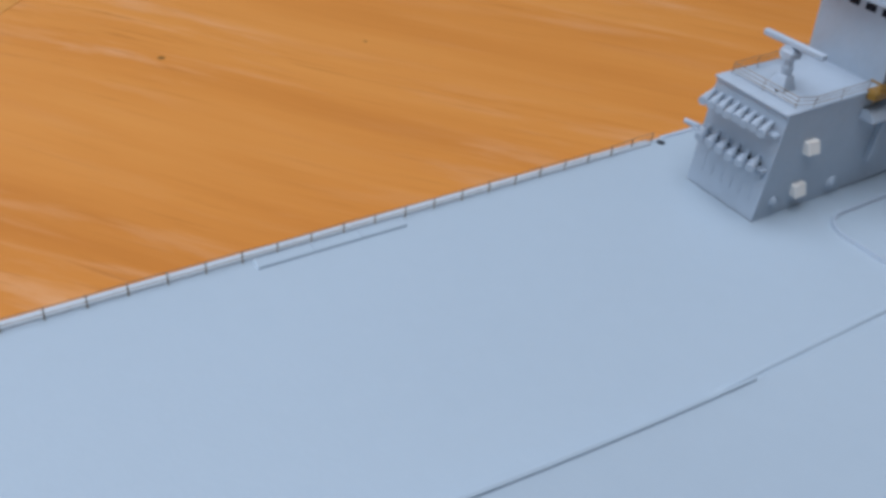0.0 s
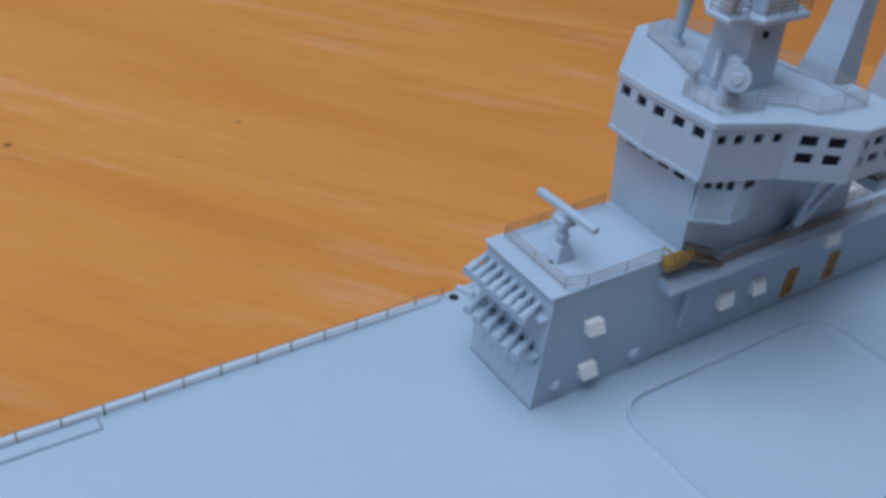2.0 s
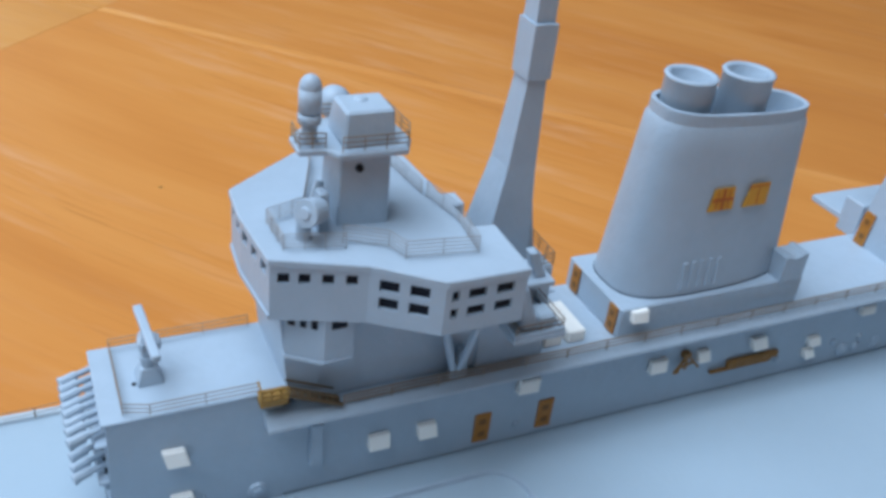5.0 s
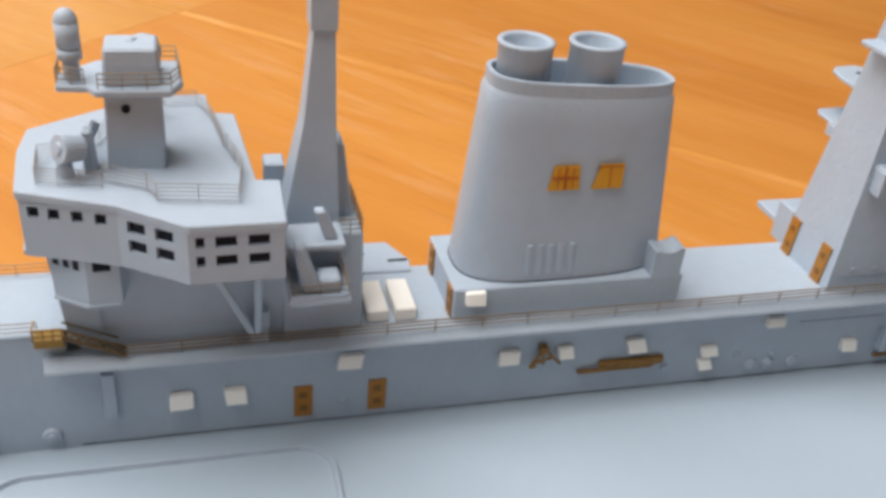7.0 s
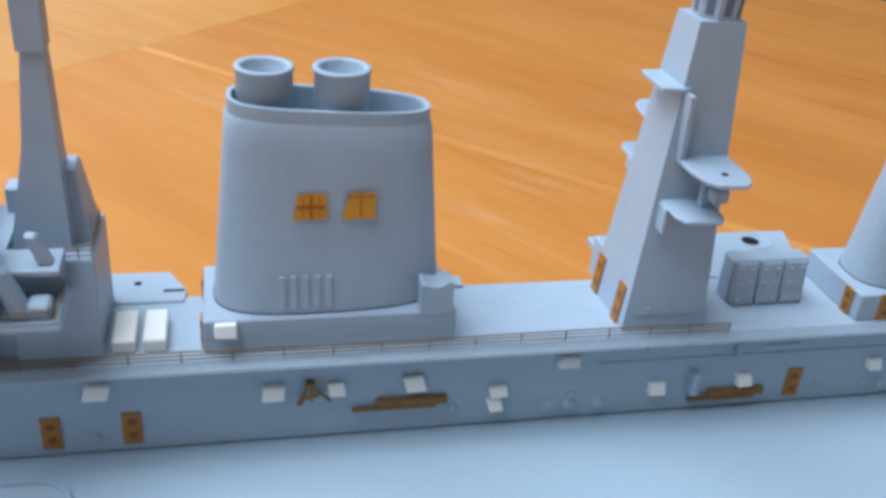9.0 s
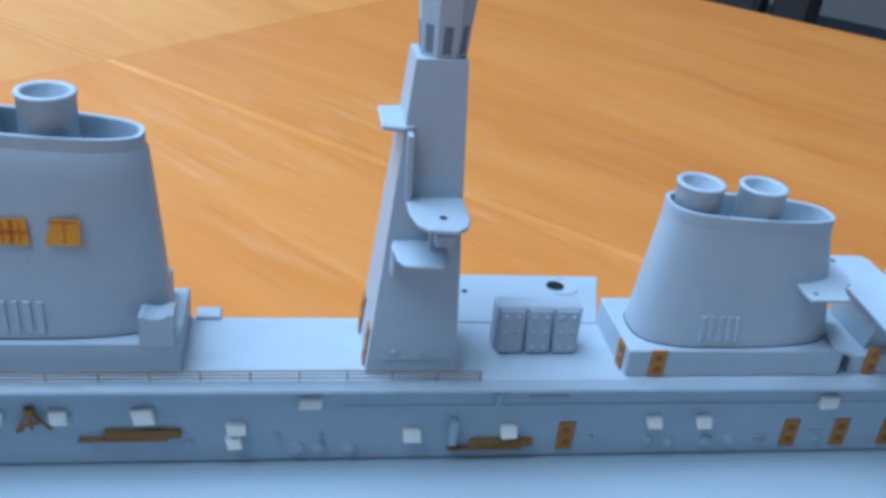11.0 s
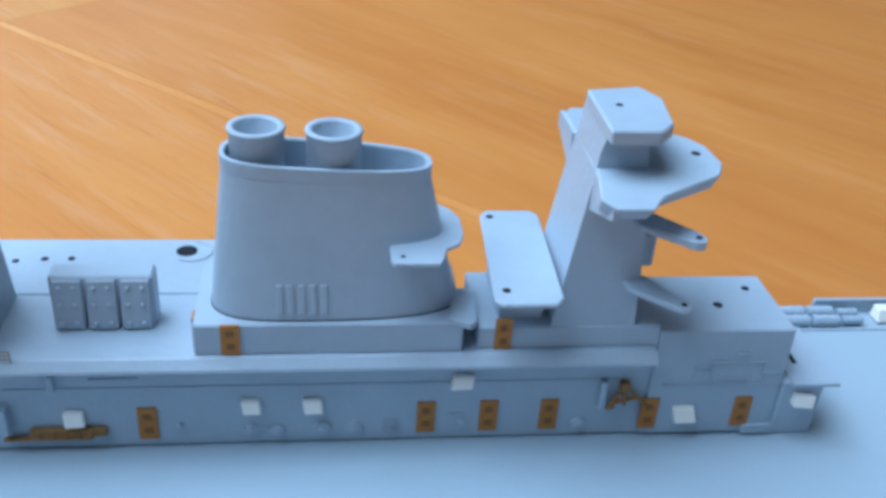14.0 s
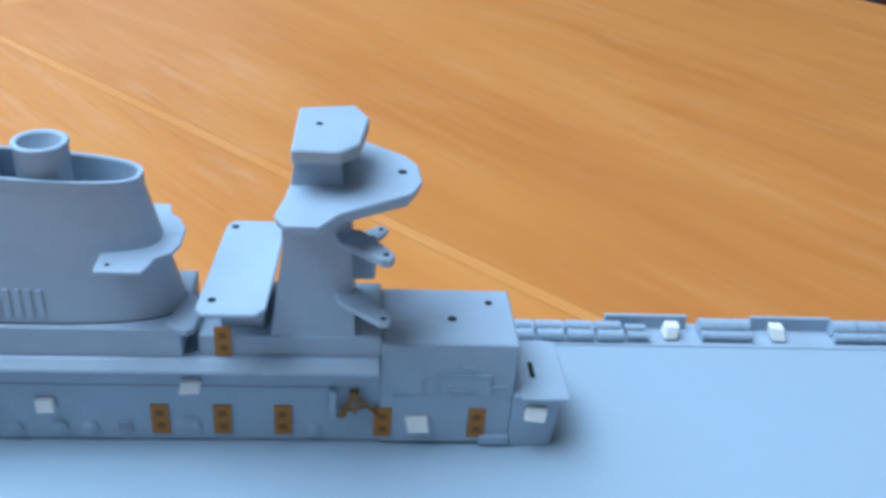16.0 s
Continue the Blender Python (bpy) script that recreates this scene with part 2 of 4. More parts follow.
def ball(bm, c, r, sx=1.0, sz=1.0, seg=16):
    made = bmesh.ops.create_uvsphere(bm, u_segments=seg, v_segments=seg // 2 + 2, radius=r)
    for v in made["verts"]:
        v.co = Vector((v.co.x * sx + c[0], v.co.y * sx + c[1], v.co.z * sz + c[2]))
        for f in v.link_faces:
            f.smooth = True
    return bm


def plate_with_holes(bm, corner, along, up, inward, width, height, holes, thick=0.04):
    """A flat wall from corner, with rectangular holes (a0, a1, b0, b1) that go right through it."""
    corner, along, up, inward = Vector(corner), Vector(along).normalized(), Vector(up).normalized(), Vector(inward).normalized()
    xs = sorted({0.0, width, *[h[0] for h in holes], *[h[1] for h in holes]})
    zs = sorted({0.0, height, *[h[2] for h in holes], *[h[3] for h in holes]})
    grid = {}

    def v(i, j, k):
        if (i, j, k) not in grid:
            grid[i, j, k] = bm.verts.new(corner + along * xs[i] + up * zs[j] + inward * (thick * k))
        return grid[i, j, k]

    def solid(i, j):
        if not (0 <= i < len(xs) - 1 and 0 <= j < len(zs) - 1):
            return False
        a, b = (xs[i] + xs[i + 1]) / 2, (zs[j] + zs[j + 1]) / 2
        return not any(h[0] < a < h[1] and h[2] < b < h[3] for h in holes)

    made = []
    for i in range(len(xs) - 1):
        for j in range(len(zs) - 1):
            if not solid(i, j):
                continue
            made.append(bm.faces.new((v(i, j, 0), v(i + 1, j, 0), v(i + 1, j + 1, 0), v(i, j + 1, 0))))
            made.append(bm.faces.new((v(i, j, 1), v(i, j + 1, 1), v(i + 1, j + 1, 1), v(i + 1, j, 1))))
            for di, dj, e in ((0, -1, ((i, j), (i + 1, j))), (1, 0, ((i + 1, j), (i + 1, j + 1))), (0, 1, ((i + 1, j + 1), (i, j + 1))), (-1, 0, ((i, j + 1), (i, j)))):
                if not solid(i + di, j + dj):
                    (a, b), (c, d) = e
                    made.append(bm.faces.new((v(a, b, 1), v(c, d, 1), v(c, d, 0), v(a, b, 0))))
    bmesh.ops.recalc_face_normals(bm, faces=made)
    return bm


def mesh_object(name, bm, mat, smooth=False):
    bmesh.ops.scale(bm, vec=(U, U, U), verts=bm.verts)
    me = bpy.data.meshes.new(name)
    bm.to_mesh(me)
    bm.free()
    me.materials.append(mat)
    if smooth:
        for p in me.polygons:
            p.use_smooth = True
    return new(name, me)


def part(name, bm, mat, parent, label="", smooth=False):
    """One mesh under a thing or under a part."""
    ob = mesh_object(name, bm, mat, smooth)
    ob.parent = parent
    if label:
        tagged(ob, label)
    return ob


def B():
    return bmesh.new()


def oval(cx, cy, lf, la, w, n=40, sharp=2.3):
    """A rounded outline: lf forward and la aft of the centre, w to each side."""
    out = []
    for i in range(n):
        a = 2 * math.pi * i / n
        c, s = math.cos(a), math.sin(a)
        k = 2 / sharp
        x = (la if c > 0 else lf) * math.copysign(abs(c) ** k, c)
        out.append((cx + x, cy + w * math.copysign(abs(s) ** k, s)))
    return out


def sweep(bm, pts, r, n=5):
    """A thin bar that follows a line of points in one piece."""
    rows = []
    for k, p in enumerate(pts):
        a, b = pts[max(k - 1, 0)], pts[min(k + 1, len(pts) - 1)]
        d = (b - a).normalized()
        side_ = d.cross(Vector((0, 0, 1))).normalized()
        up_ = side_.cross(d)
        rows.append([bm.verts.new(p + side_ * (r * math.cos(2 * math.pi * i / n)) + up_ * (r * math.sin(2 * math.pi * i / n))) for i in range(n)])
    for a, b in zip(rows, rows[1:]):
        for i in range(n):
            bm.faces.new((a[i], a[(i + 1) % n], b[(i + 1) % n], b[i]))
    bm.faces.new(rows[0][::-1])
    bm.faces.new(rows[-1])
    return bm


def rail_run(name, parent, pts, height=0.085, bars=3, gap=0.28, r=0.0055, label="thin etched brass railing", metal=None, post=0.7):
    """A thin etched railing: a top rail with its lower bars and posts as pieces. It is a little uneven, as hand-bent etch is."""
    pts = [Vector(p) for p in pts]
    line = []
    for a, b in zip(pts, pts[1:]):
        m = max(1, round((b - a).length / gap))
        line += [a + (b - a) * (i / m) for i in range(m)]
    line.append(pts[-1])
    wob = [Vector((0, random.uniform(-0.006, 0.006), random.uniform(-0.004, 0.004))) for _ in line]
    ob = None
    for k in range(bars, 0, -1):
        h = height * k / bars
        bm = B(); sweep(bm, [p + Vector((0, 0, h)) + w * (k / bars) for p, w in zip(line, wob)], r * (0.95 if k == bars else 0.85))
        if ob is None:
            ob = part(name, bm, metal or RAIL, ship, label)
        else:
            part("rail_bar", bm, metal or RAIL, ob)
    for p, w in zip(line, wob):
        bm = B(); rod(bm, p, p + Vector((0, 0, height)) + w, r * post, n=5)
        part("post", bm, metal or RAIL, ob)
    return ob


# ---------------------------------------------------------------- the room
def room_box(name, bm, mat, label, category):
    ob = mesh_object(name, bm, mat)
    ob.matrix_world = ROOM
    return tagged(ob, label, category, kind="structure")


X0, X1, Y0, Y1, CZ = -96, 110, -120, 235, 82
bm = B(); box(bm, X0 - 6, X1 + 6, Y0 - 6, Y1 + 6, FLOOR_Z - 4, FLOOR_Z)
room_box("floor", bm, CARPET, "dark blue-grey carpet floor under the table", "floor")
# the ceiling is left open below the added overhead lamp
bm = B(); plate_with_holes(bm, (X0 - 6, Y0 - 6, CZ), (1, 0, 0), (0, 1, 0), (0, 0, 1), X1 - X0 + 12, Y1 - Y0 + 12, [(-71 - X0 + 6, 13 - X0 + 6, -67 - Y0 + 6, 27 - Y0 + 6)], 4)
room_box("ceiling", bm, CEIL, "plain pale painted ceiling", "ceiling")
bm = B(); box(bm, X1, X1 + 6, Y0 - 6, Y1 + 6, FLOOR_Z, CZ)
room_box("wall_east", bm, WALLP, "plain grey painted wall", "wall")
bm = B(); box(bm, X0 - 6, X1, Y0 - 6, Y0, FLOOR_Z, CZ)
room_box("wall_south", bm, WALLP, "plain grey painted wall", "wall")
# the window wall and the wall across the room
H = CZ - FLOOR_Z
bm = B()
plate_with_holes(bm, (X0, Y0, FLOOR_Z), (0, 1, 0), (0, 0, 1), (-1, 0, 0), Y1 - Y0, H, [(24 - 77 - Y0, 24 + 77 - Y0, 5 - FLOOR_Z, 71 - FLOOR_Z)], 6)
room_box("wall_west", bm, WALLP, "grey painted wall with a wide window", "wall")
bm = B(); box(bm, X0 - 6, X1 + 6, Y1, Y1 + 6, FLOOR_Z, CZ)
room_box("wall_north", bm, WALLP, "plain grey painted wall", "wall")


def window_frame(name, m, w, h, mullions, label):
    bm = B()
    for x0, x1, z0, z1 in ((-w / 2, w / 2, 0, 2.5), (-w / 2, w / 2, h - 2.5, h), (-w / 2, -w / 2 + 2.5, 2.5, h - 2.5), (w / 2 - 2.5, w / 2, 2.5, h - 2.5)):
        box(bm, x0, x1, -1.5, 1.5, z0, z1, 0.3)
    for k in range(mullions):
        x = -w / 2 + w * (k + 1) / (mullions + 1)
        box(bm, x - 1.2, x + 1.2, -1.5, 1.5, 2.5, h - 2.5, 0.3)
    ob = mesh_object(name, bm, FRAME)
    ob.matrix_world = ROOM @ m
    tagged(ob, label, "window", kind="structure")


window_frame("window_1", Matrix.Translation((-100 * U, 24 * U, 5 * U)) @ pose(0, 0, 0, 0, 0, 90), 154, 66, 3, "white framed window with several lights")

# ---------------------------------------------------------------- the table
table = tagged(new("dining_table"), "varnished orange-brown oak dining table with a paler leaf", "table")
table.matrix_world = ROOM
JOINT = -11.3
for y0, y1 in ((-34, -9.6), (-9.6, 14.7), (14.7, 15.0), (15.0, 38.1)):
    bm = B(); box(bm, JOINT + 0.004, 42, y0 + 0.008, y1 - 0.008, TABLE_Z - 1.5, TABLE_Z, 0.01, 1)
    part("plank", bm, STRIP if y1 - y0 < 2 else TABLE if y0 < 14 else TABLE_FAR, table, "narrow paler oak strip" if y1 - y0 < 2 else "orange-brown varnished oak board")
    bm = B(); box(bm, -62, JOINT - 0.004, y0 + 0.008, y1 - 0.008, TABLE_Z - 1.5, TABLE_Z, 0.01, 1)
    part("leaf_plank", bm, LEAF, table, "paler varnished oak leaf")
for x, y in ((-56, -29), (-56, 33), (36, -29), (36, 33)):
    bm = B(); prism(bm, rect(x - 1.6, x + 1.6, y - 1.6, y + 1.6), rect(x - 2, x + 2, y - 2, y + 2), FLOOR_Z, TABLE_Z - 1.5, 0.2)
    part("table_leg", bm, TABLE, table)
for x0, x1, y0, y1 in ((-54, 34, -30, -28.8), (-54, 34, 31.8, 33), (-57, -55.8, -27, 31), (35.8, 37, -27, 31)):
    bm = B(); box(bm, x0, x1, y0, y1, TABLE_Z - 6, TABLE_Z - 1.5, 0.1)
    part("apron", bm, TABLE, table)


def dining_chair(m, wood, label):
    """A chair with a padded back, drawn up to the far side of the table."""
    ch = tagged(new("dining_chair"), label, "chair", "chairs at the table")
    ch.matrix_world = ROOM @ m
    for x, y in ((-9.4, -10), (9.4, -10)):
        bm = B(); prism(bm, rect(x - 1, x + 1, y - 1, y + 1), rect(x - 1.2, x + 1.2, y - 1.2, y + 1.2), 0, 21, 0.2)
        part("leg", bm, wood, ch)
    for x in (-9.4, 9.4):
        bm = B(); prism(bm, rect(x - 1.2, x + 1.2, 9, 11.4), rect(x * 1.06 - 1, x * 1.06 + 1, 13, 15), 0, 46, 0.3)
        part("back_post", bm, wood, ch)
    bm = B(); box(bm, -10.8, 10.8, -12, 9, 21, 23.5, 0.8, 3)
    part("seat", bm, BLACK, ch, "black padded seat")
    bm = B(); prism(bm, rect(-8.2, 8.2, 10.8, 12.6), rect(-8.6, 8.6, 13, 14.6), 27, 44, 0.5, 2)
    part("backrest", bm, wood, ch)
    return ch


dining_chair(pose(13.2 * U, 37 * U, FLOOR_Z * U), MAROON, "dark red-brown wooden dining chair")
dining_chair(pose(-13.2 * U, 38 * U, FLOOR_Z * U), BLACK, "black dining chair beside the table")

# ---------------------------------------------------------------- the ship
ship = tagged(new("model_aircraft_carrier"), "unpainted light grey plastic model aircraft carrier with etched brass fittings", "ship model")

STBD = 1.41
deck_line = [(-11.5, -2.1), (-9, -3.0), (-5, -3.6), (17.5, -3.6), (19, -3.0), (19, 0.9), (17.8, STBD), (-7.2, STBD), (-9.6, 0.9), (-11.5, -0.3)]
keel_line = [(-9.5, -1.2), (-8, -1.6), (-4, -2.6), (16, -2.8), (17.5, -2.3), (17.5, 0.0), (16, 0.55), (-6, 0.5), (-8, -0.1), (-9.5, -0.8)]
bm = B(); prism(bm, keel_line, deck_line, TABLE_Z, -0.06)
part("hull", bm, GREY, ship, "smooth grey hull without paint")
bm = B(); prism(bm, deck_line, deck_line, -0.06, 0.0)
part("flight_deck", bm, DECK, ship, "broad bare grey flight deck")
# ski-jump: a ramp that rises towards the bow
bm = B()
xs = [0.3 - 0.45 * i for i in range(25)]
rise = lambda x: 0.006 + 0.017 * max(0.0, -0.2 - x) ** 2
for a, b in zip(xs, xs[1:]):
    za, zb = rise(a), rise(b)
    put(bm, [(a, -2.75, -0.02), (a, -1.31, -0.004), (b, -1.31, -0.004), (b, -2.75, -0.02), (a, -2.75, za), (a, -1.375, za), (b, -1.375, zb), (b, -2.75, zb)],
        [(4, 5, 6, 7), (1, 2, 6, 5), (0, 4, 7, 3)])
bmesh.ops.remove_doubles(bm, verts=bm.verts, dist=1e-4)
bmesh.ops.recalc_face_normals(bm, faces=bm.faces)
part("ski_jump", bm, DECK, ship, "low ramp edge rising towards the bow")
bm = B()
for a, b in zip(xs, xs[1:]):
    if a < -1.4:
        put(bm, [(x, y, rise(x) + h) for x in (a, b) for y, h in ((-1.378, -0.012), (-1.372, 0.020), (-1.350, 0.024), (-1.338, -0.03))],
            [(0, 1, 5, 4), (1, 2, 6, 5), (2, 3, 7, 6)])
bmesh.ops.remove_doubles(bm, verts=bm.verts, dist=1e-4)
bmesh.ops.recalc_face_normals(bm, faces=bm.faces)
part("ramp_lip", bm, DECK, ship, "low lip along the ramp's edge")
bm = B(); prism(bm, rect(-1.85, 0.2, -1.325, -1.275), rect(-1.70, 0.1, -1.312, -1.285), -0.004, 0.016, 0.004)
part("ramp_lip", bm, DECK, ship)
# raised rim along the starboard edge
bm = B(); prism(bm, rect(-7.0, 0.12, STBD - 0.088, STBD + 0.01), rect(-7.0, 0.10, STBD - 0.070, STBD + 0.005), -0.02, 0.024, 0.006)
part("deck_rim", bm, RIM, ship)
bm = B(); box(bm, 0.3, 13.2, STBD - 0.03, STBD + 0.012, -0.02, 0.012, 0.004)
part("deck_rim", bm, GREY, ship)
bm = B(); box(bm, 13.2, 18, 1.33, 1.365, -0.02, 0.014, 0.004)
part("deck_rim", bm, GREY, ship)
bm = B(); prism(bm, rect(-3.93, -2.63, 1.19, STBD - 0.092), rect(-3.90, -2.66, 1.205, STBD - 0.094), -0.02, 0.022, 0.005)
hatch = part("deck_hatch", bm, DECK, ship, "shallow raised panel at the deck edge")
for x in (-3.45, -3.05):
    bm = B(); box(bm, x, x + 0.012, 1.21, STBD - 0.096, 0.018, 0.027)
    part("seam", bm, GREY, hatch)
bm = B(); rod(bm, (0.235, 1.335, -0.03), (0.235, 1.335, 0.003), 0.042, n=18)
part("deck_hole", bm, DARK, ship, "small dark round hole")
rail_run("deck_edge_railing", ship, [(-7.0, STBD - 0.085, 0.0), (-2.6, STBD - 0.09, 0.0), (-0.4, STBD - 0.07, 0.0), (0.15, STBD - 0.03, 0.0)], 0.105, 2, 0.275, 0.0034, "thin etched brass deck-edge railing", post=1.6)


def ring_line(x0, x1, y0, y1, r, w, z0, z1):
    """A raised line round a rectangle with rounded corners."""
    bm = B()

    def loop(o):
        pts = []
        for cx, cy, a0 in ((x1 - r, y1 - r, 0), (x0 + r, y1 - r, 90), (x0 + r, y0 + r, 180), (x1 - r, y0 + r, 270)):
            for k in range(9):
                a = math.radians(a0 + 90 * k / 8)
                pts.append((cx + (r + o) * math.cos(a), cy + (r + o) * math.sin(a)))
        return pts

    rows = [[bm.verts.new((x, y, z)) for x, y in loop(o)] for o, z in ((w, z0), (w * 0.5, z1), (-w * 0.5, z1), (-w, z0))]
    n = len(rows[0])
    for a, b in zip(rows, rows[1:]):
        for i in range(n):
            bm.faces.new((a[i], a[(i + 1) % n], b[(i + 1) % n], b[i]))
    bmesh.ops.recalc_face_normals(bm, faces=bm.faces)
    return bm


part("lift_outline", ring_line(0.56, 2.91, -1.80, -0.27, 0.27, 0.022, 0.0005, 0.036), GREY, ship, "raised outline of the aircraft lift with rounded corners")

# ------------------------------------------------ the island
DECK1 = 0.85           # first level's height
bm = B()
box(bm, 1.16, 12.40, 0.0, 0.76, 0.024, DECK1 - 0.002)
box(bm, 1.18, 12.38, 0.035, 0.74, 0.0, 0.024)
island = part("island", bm, GREY, ship, "long grey island superstructure")
bm = B()
prism(bm, rect(0.0, 1.16, 0.0, 0.76), rect(0.03, 1.16, 0.0, 0.76), 0.0, 1.0)
front = part("forward_block", bm, GREY, ship, "forward island block with rows of tubes")
bm = B(); box(bm, 0.0, 1.2, -0.008, 0.77, 0.985, 1.012, 0.006)
part("roof_edge", bm, GREY, front)
bm = B()
edge = [(0.02, DECK1 + 0.004), (-0.065, DECK1 + 0.004), (-0.085, DECK1 - 0.004), (-0.140, DECK1 - 0.058), (-0.146, DECK1 - 0.078), (0.02, DECK1 - 0.084)]
ends = [[bm.verts.new((x, y, z)) for y, z in edge] for x in (1.02, 12.38)]
for i in range(len(edge)):
    j = (i + 1) % len(edge)
    bm.faces.new((ends[0][i], ends[0][j], ends[1][j], ends[1][i]))
bm.faces.new(ends[0][::-1])
bm.faces.new(ends[1])
bmesh.ops.recalc_face_normals(bm, faces=bm.faces)
part("walkway_ledge", bm, GREY, island, "ledge along the island's side")
bm = B(); box(bm, 1.02, 12.38, 0.02, 0.78, DECK1 - 0.03, DECK1 + 0.002)
part("upper_deck", bm, GREY, island)
bm = B(); prism(bm, rect(12.40, 13.44, -0.03, 0.73), rect(12.40, 13.44, -0.025, 0.73), 0.024, 0.988, 0.012)
box(bm, 12.42, 13.42, 0.025, 0.71, 0.0, 0.03)
aft = part("aft_block", bm, GREY, ship, "aft deckhouse with two holes in its roof")
bm = B(); prism(bm, [(13.44, -0.04), (13.78, -0.04), (13.84, 0.08), (13.84, 0.70), (13.44, 0.70)], [(13.44, -0.05), (13.78, -0.05), (13.86, 0.10), (13.84, 0.70), (13.44, 0.70)], 0.0, 0.52, 0.015)
part("stern_step", bm, GREY, aft)
bm = B(); box(bm, 13.5, 13.88, -0.1, 0.66, 0.50, 0.535, 0.008)
part("step_top", bm, GREY, aft)
for x, y, r in ((12.95, 0.31, 0.038), (13.26, 0.54, 0.032)):
    bm = B(); rod(bm, (x, y, 0.97), (x, y, 0.991), r, n=12)
    part("roof_hole", bm, DARK, aft)
bm = B(); box(bm, 13.60, 13.64, 0.16, 0.36, 0.52, 0.539)
part("slot", bm, DARK, aft)
# wall relief on the aft block
for x0, x1, z0, z1 in ((12.84, 13.26, 0.70, 0.712), (12.84, 12.85, 0.52, 0.70), (13.25, 13.26, 0.52, 0.70), (12.5, 13.42, 0.50, 0.508), (12.72, 12.84, 0.66, 0.668), (12.72, 12.728, 0.52, 0.66), (13.02, 13.12, 0.78, 0.79), (13.26, 13.40, 0.60, 0.607), (12.92, 13.14, 0.555, 0.563), (13.20, 13.44, 0.03, 0.11)):
    bm = B(); box(bm, x0, x1, -0.062 if z1 < 0.2 else -0.042, -0.0, z0, z1, 0.002)
    part("wall_rib", bm, GREY, aft)

# seam line and small relief along the long wall
bm = B(); box(bm, 6.9, 12.3, -0.007, 0.004, 0.538, 0.550)
part("wall_seam", bm, GREY, island)
for x0, x1, z0, z1, d in ((1.35, 1.44, 0.28, 0.66, 0.05), (7.74, 7.80, 0.20, 0.42, 0.09), (8.09, 8.14, 0.56, 0.69, 0.06), (7.30, 7.40, 0.64, 0.68, 0.02), (12.02, 12.07, 0.30, 0.55, 0.06),
                          (10.40, 10.52, 0.10, 0.12, 0.02), (10.40, 10.52, 0.19, 0.21, 0.02), (10.40, 10.52, 0.145, 0.16, 0.02), (10.9, 11.02, 0.24, 0.25, 0.02), (8.36, 8.7, 0.625, 0.632, 0.012), (0.60, 0.62, 0.1, 0.2, 0.02)):
    bm = B(); box(bm, x0, x1, -d, 0.01, z0, z1, 0.006)
    part("wall_fitting", bm, GREY, island)
for x, z, r in ((6.54, 0.13, 0.055), (6.71, 0.13, 0.05), (6.95, 0.13, 0.055), (6.71, 0.25, 0.03), (6.38, 0.26, 0.03), (9.64, 0.13, 0.05), (9.97, 0.14, 0.055), (10.2, 0.14, 0.05), (11.90, 0.12, 0.05),
                (9.45, 0.16, 0.04), (0.98, 0.13, 0.055), (3.05, 0.17, 0.03), (5.72, 0.2, 0.03), (0.2, 0.15, 0.04), (8.95, 0.2, 0.02), (11.0, 0.15, 0.03)):
    bm = B()
    r *= 1.3
    rod(bm, (x, 0.005, z), (x, -0.024, z), r, r * 0.82, n=16)
    rod(bm, (x, -0.02, z), (x, -0.036, z), r * 0.5, r * 0.38, n=10)
    part("vent_boss", bm, GREY, island)


def etched_door(parent, x, z, w=0.135, h=0.28, y=0.0, m=None):
    bm = B()
    box(bm, -w / 2, w / 2, -0.014, 0.004, -h / 2, h / 2)
    plain = len(bm.faces)
    for k, a, b in ((-0.22, -0.20, 0.24), (0.22, -0.24, 0.20)):
        box(bm, w * a, w * b, -0.019, -0.01, h * k - 0.026, h * k + 0.026, 0.003)
    for f in list(bm.faces)[plain:]:
        f.material_index = 1
    ob = part("door", bm, BRASS, parent, "etched brass door with clips")
    ob.data.materials.append(CLIP)
    ob.matrix_local = (Matrix.Translation((x * U, y * U, z * U)) if m is None else m)
    return ob


for x in (2.74, 3.30, 8.73, 10.73, 11.20, 11.66):
    etched_door(island, x, 0.225)
for x in (12.43, 13.17):
    etched_door(aft, x, 0.235, y=-0.028)


def white_block(parent, x, z, w=0.17, h=0.15, d=0.075, y=0.0, turn=0):
    """A hand-cut piece of white styrene; each one is cut a little differently."""
    bm = B()
    k = random.uniform
    w, h = w * 0.9, h * 0.84
    low = [(-w / 2 * k(.95, 1.05), -d), (w / 2 * k(.95, 1.05), -d * k(.9, 1.1)), (w / 2, 0.005), (-w / 2, 0.005)]
    s = k(-0.03, 0.03)
    high = [(a + s, b * (0.62 if b < 0 else 1)) for a, b in low]
    prism(bm, low, high, [-h / 2 + k(-.006, .006) for _ in low], [h / 2 + k(-.006, .006) for _ in low], 0.008)
    ob = part("white_box", bm, WHITE, parent, "white styrene box stuck on the wall")
    ob.matrix_local = Matrix.Translation((x * U, y * U, z * U)) @ pose(0, 0, 0, 0, turn, 0)
    return ob


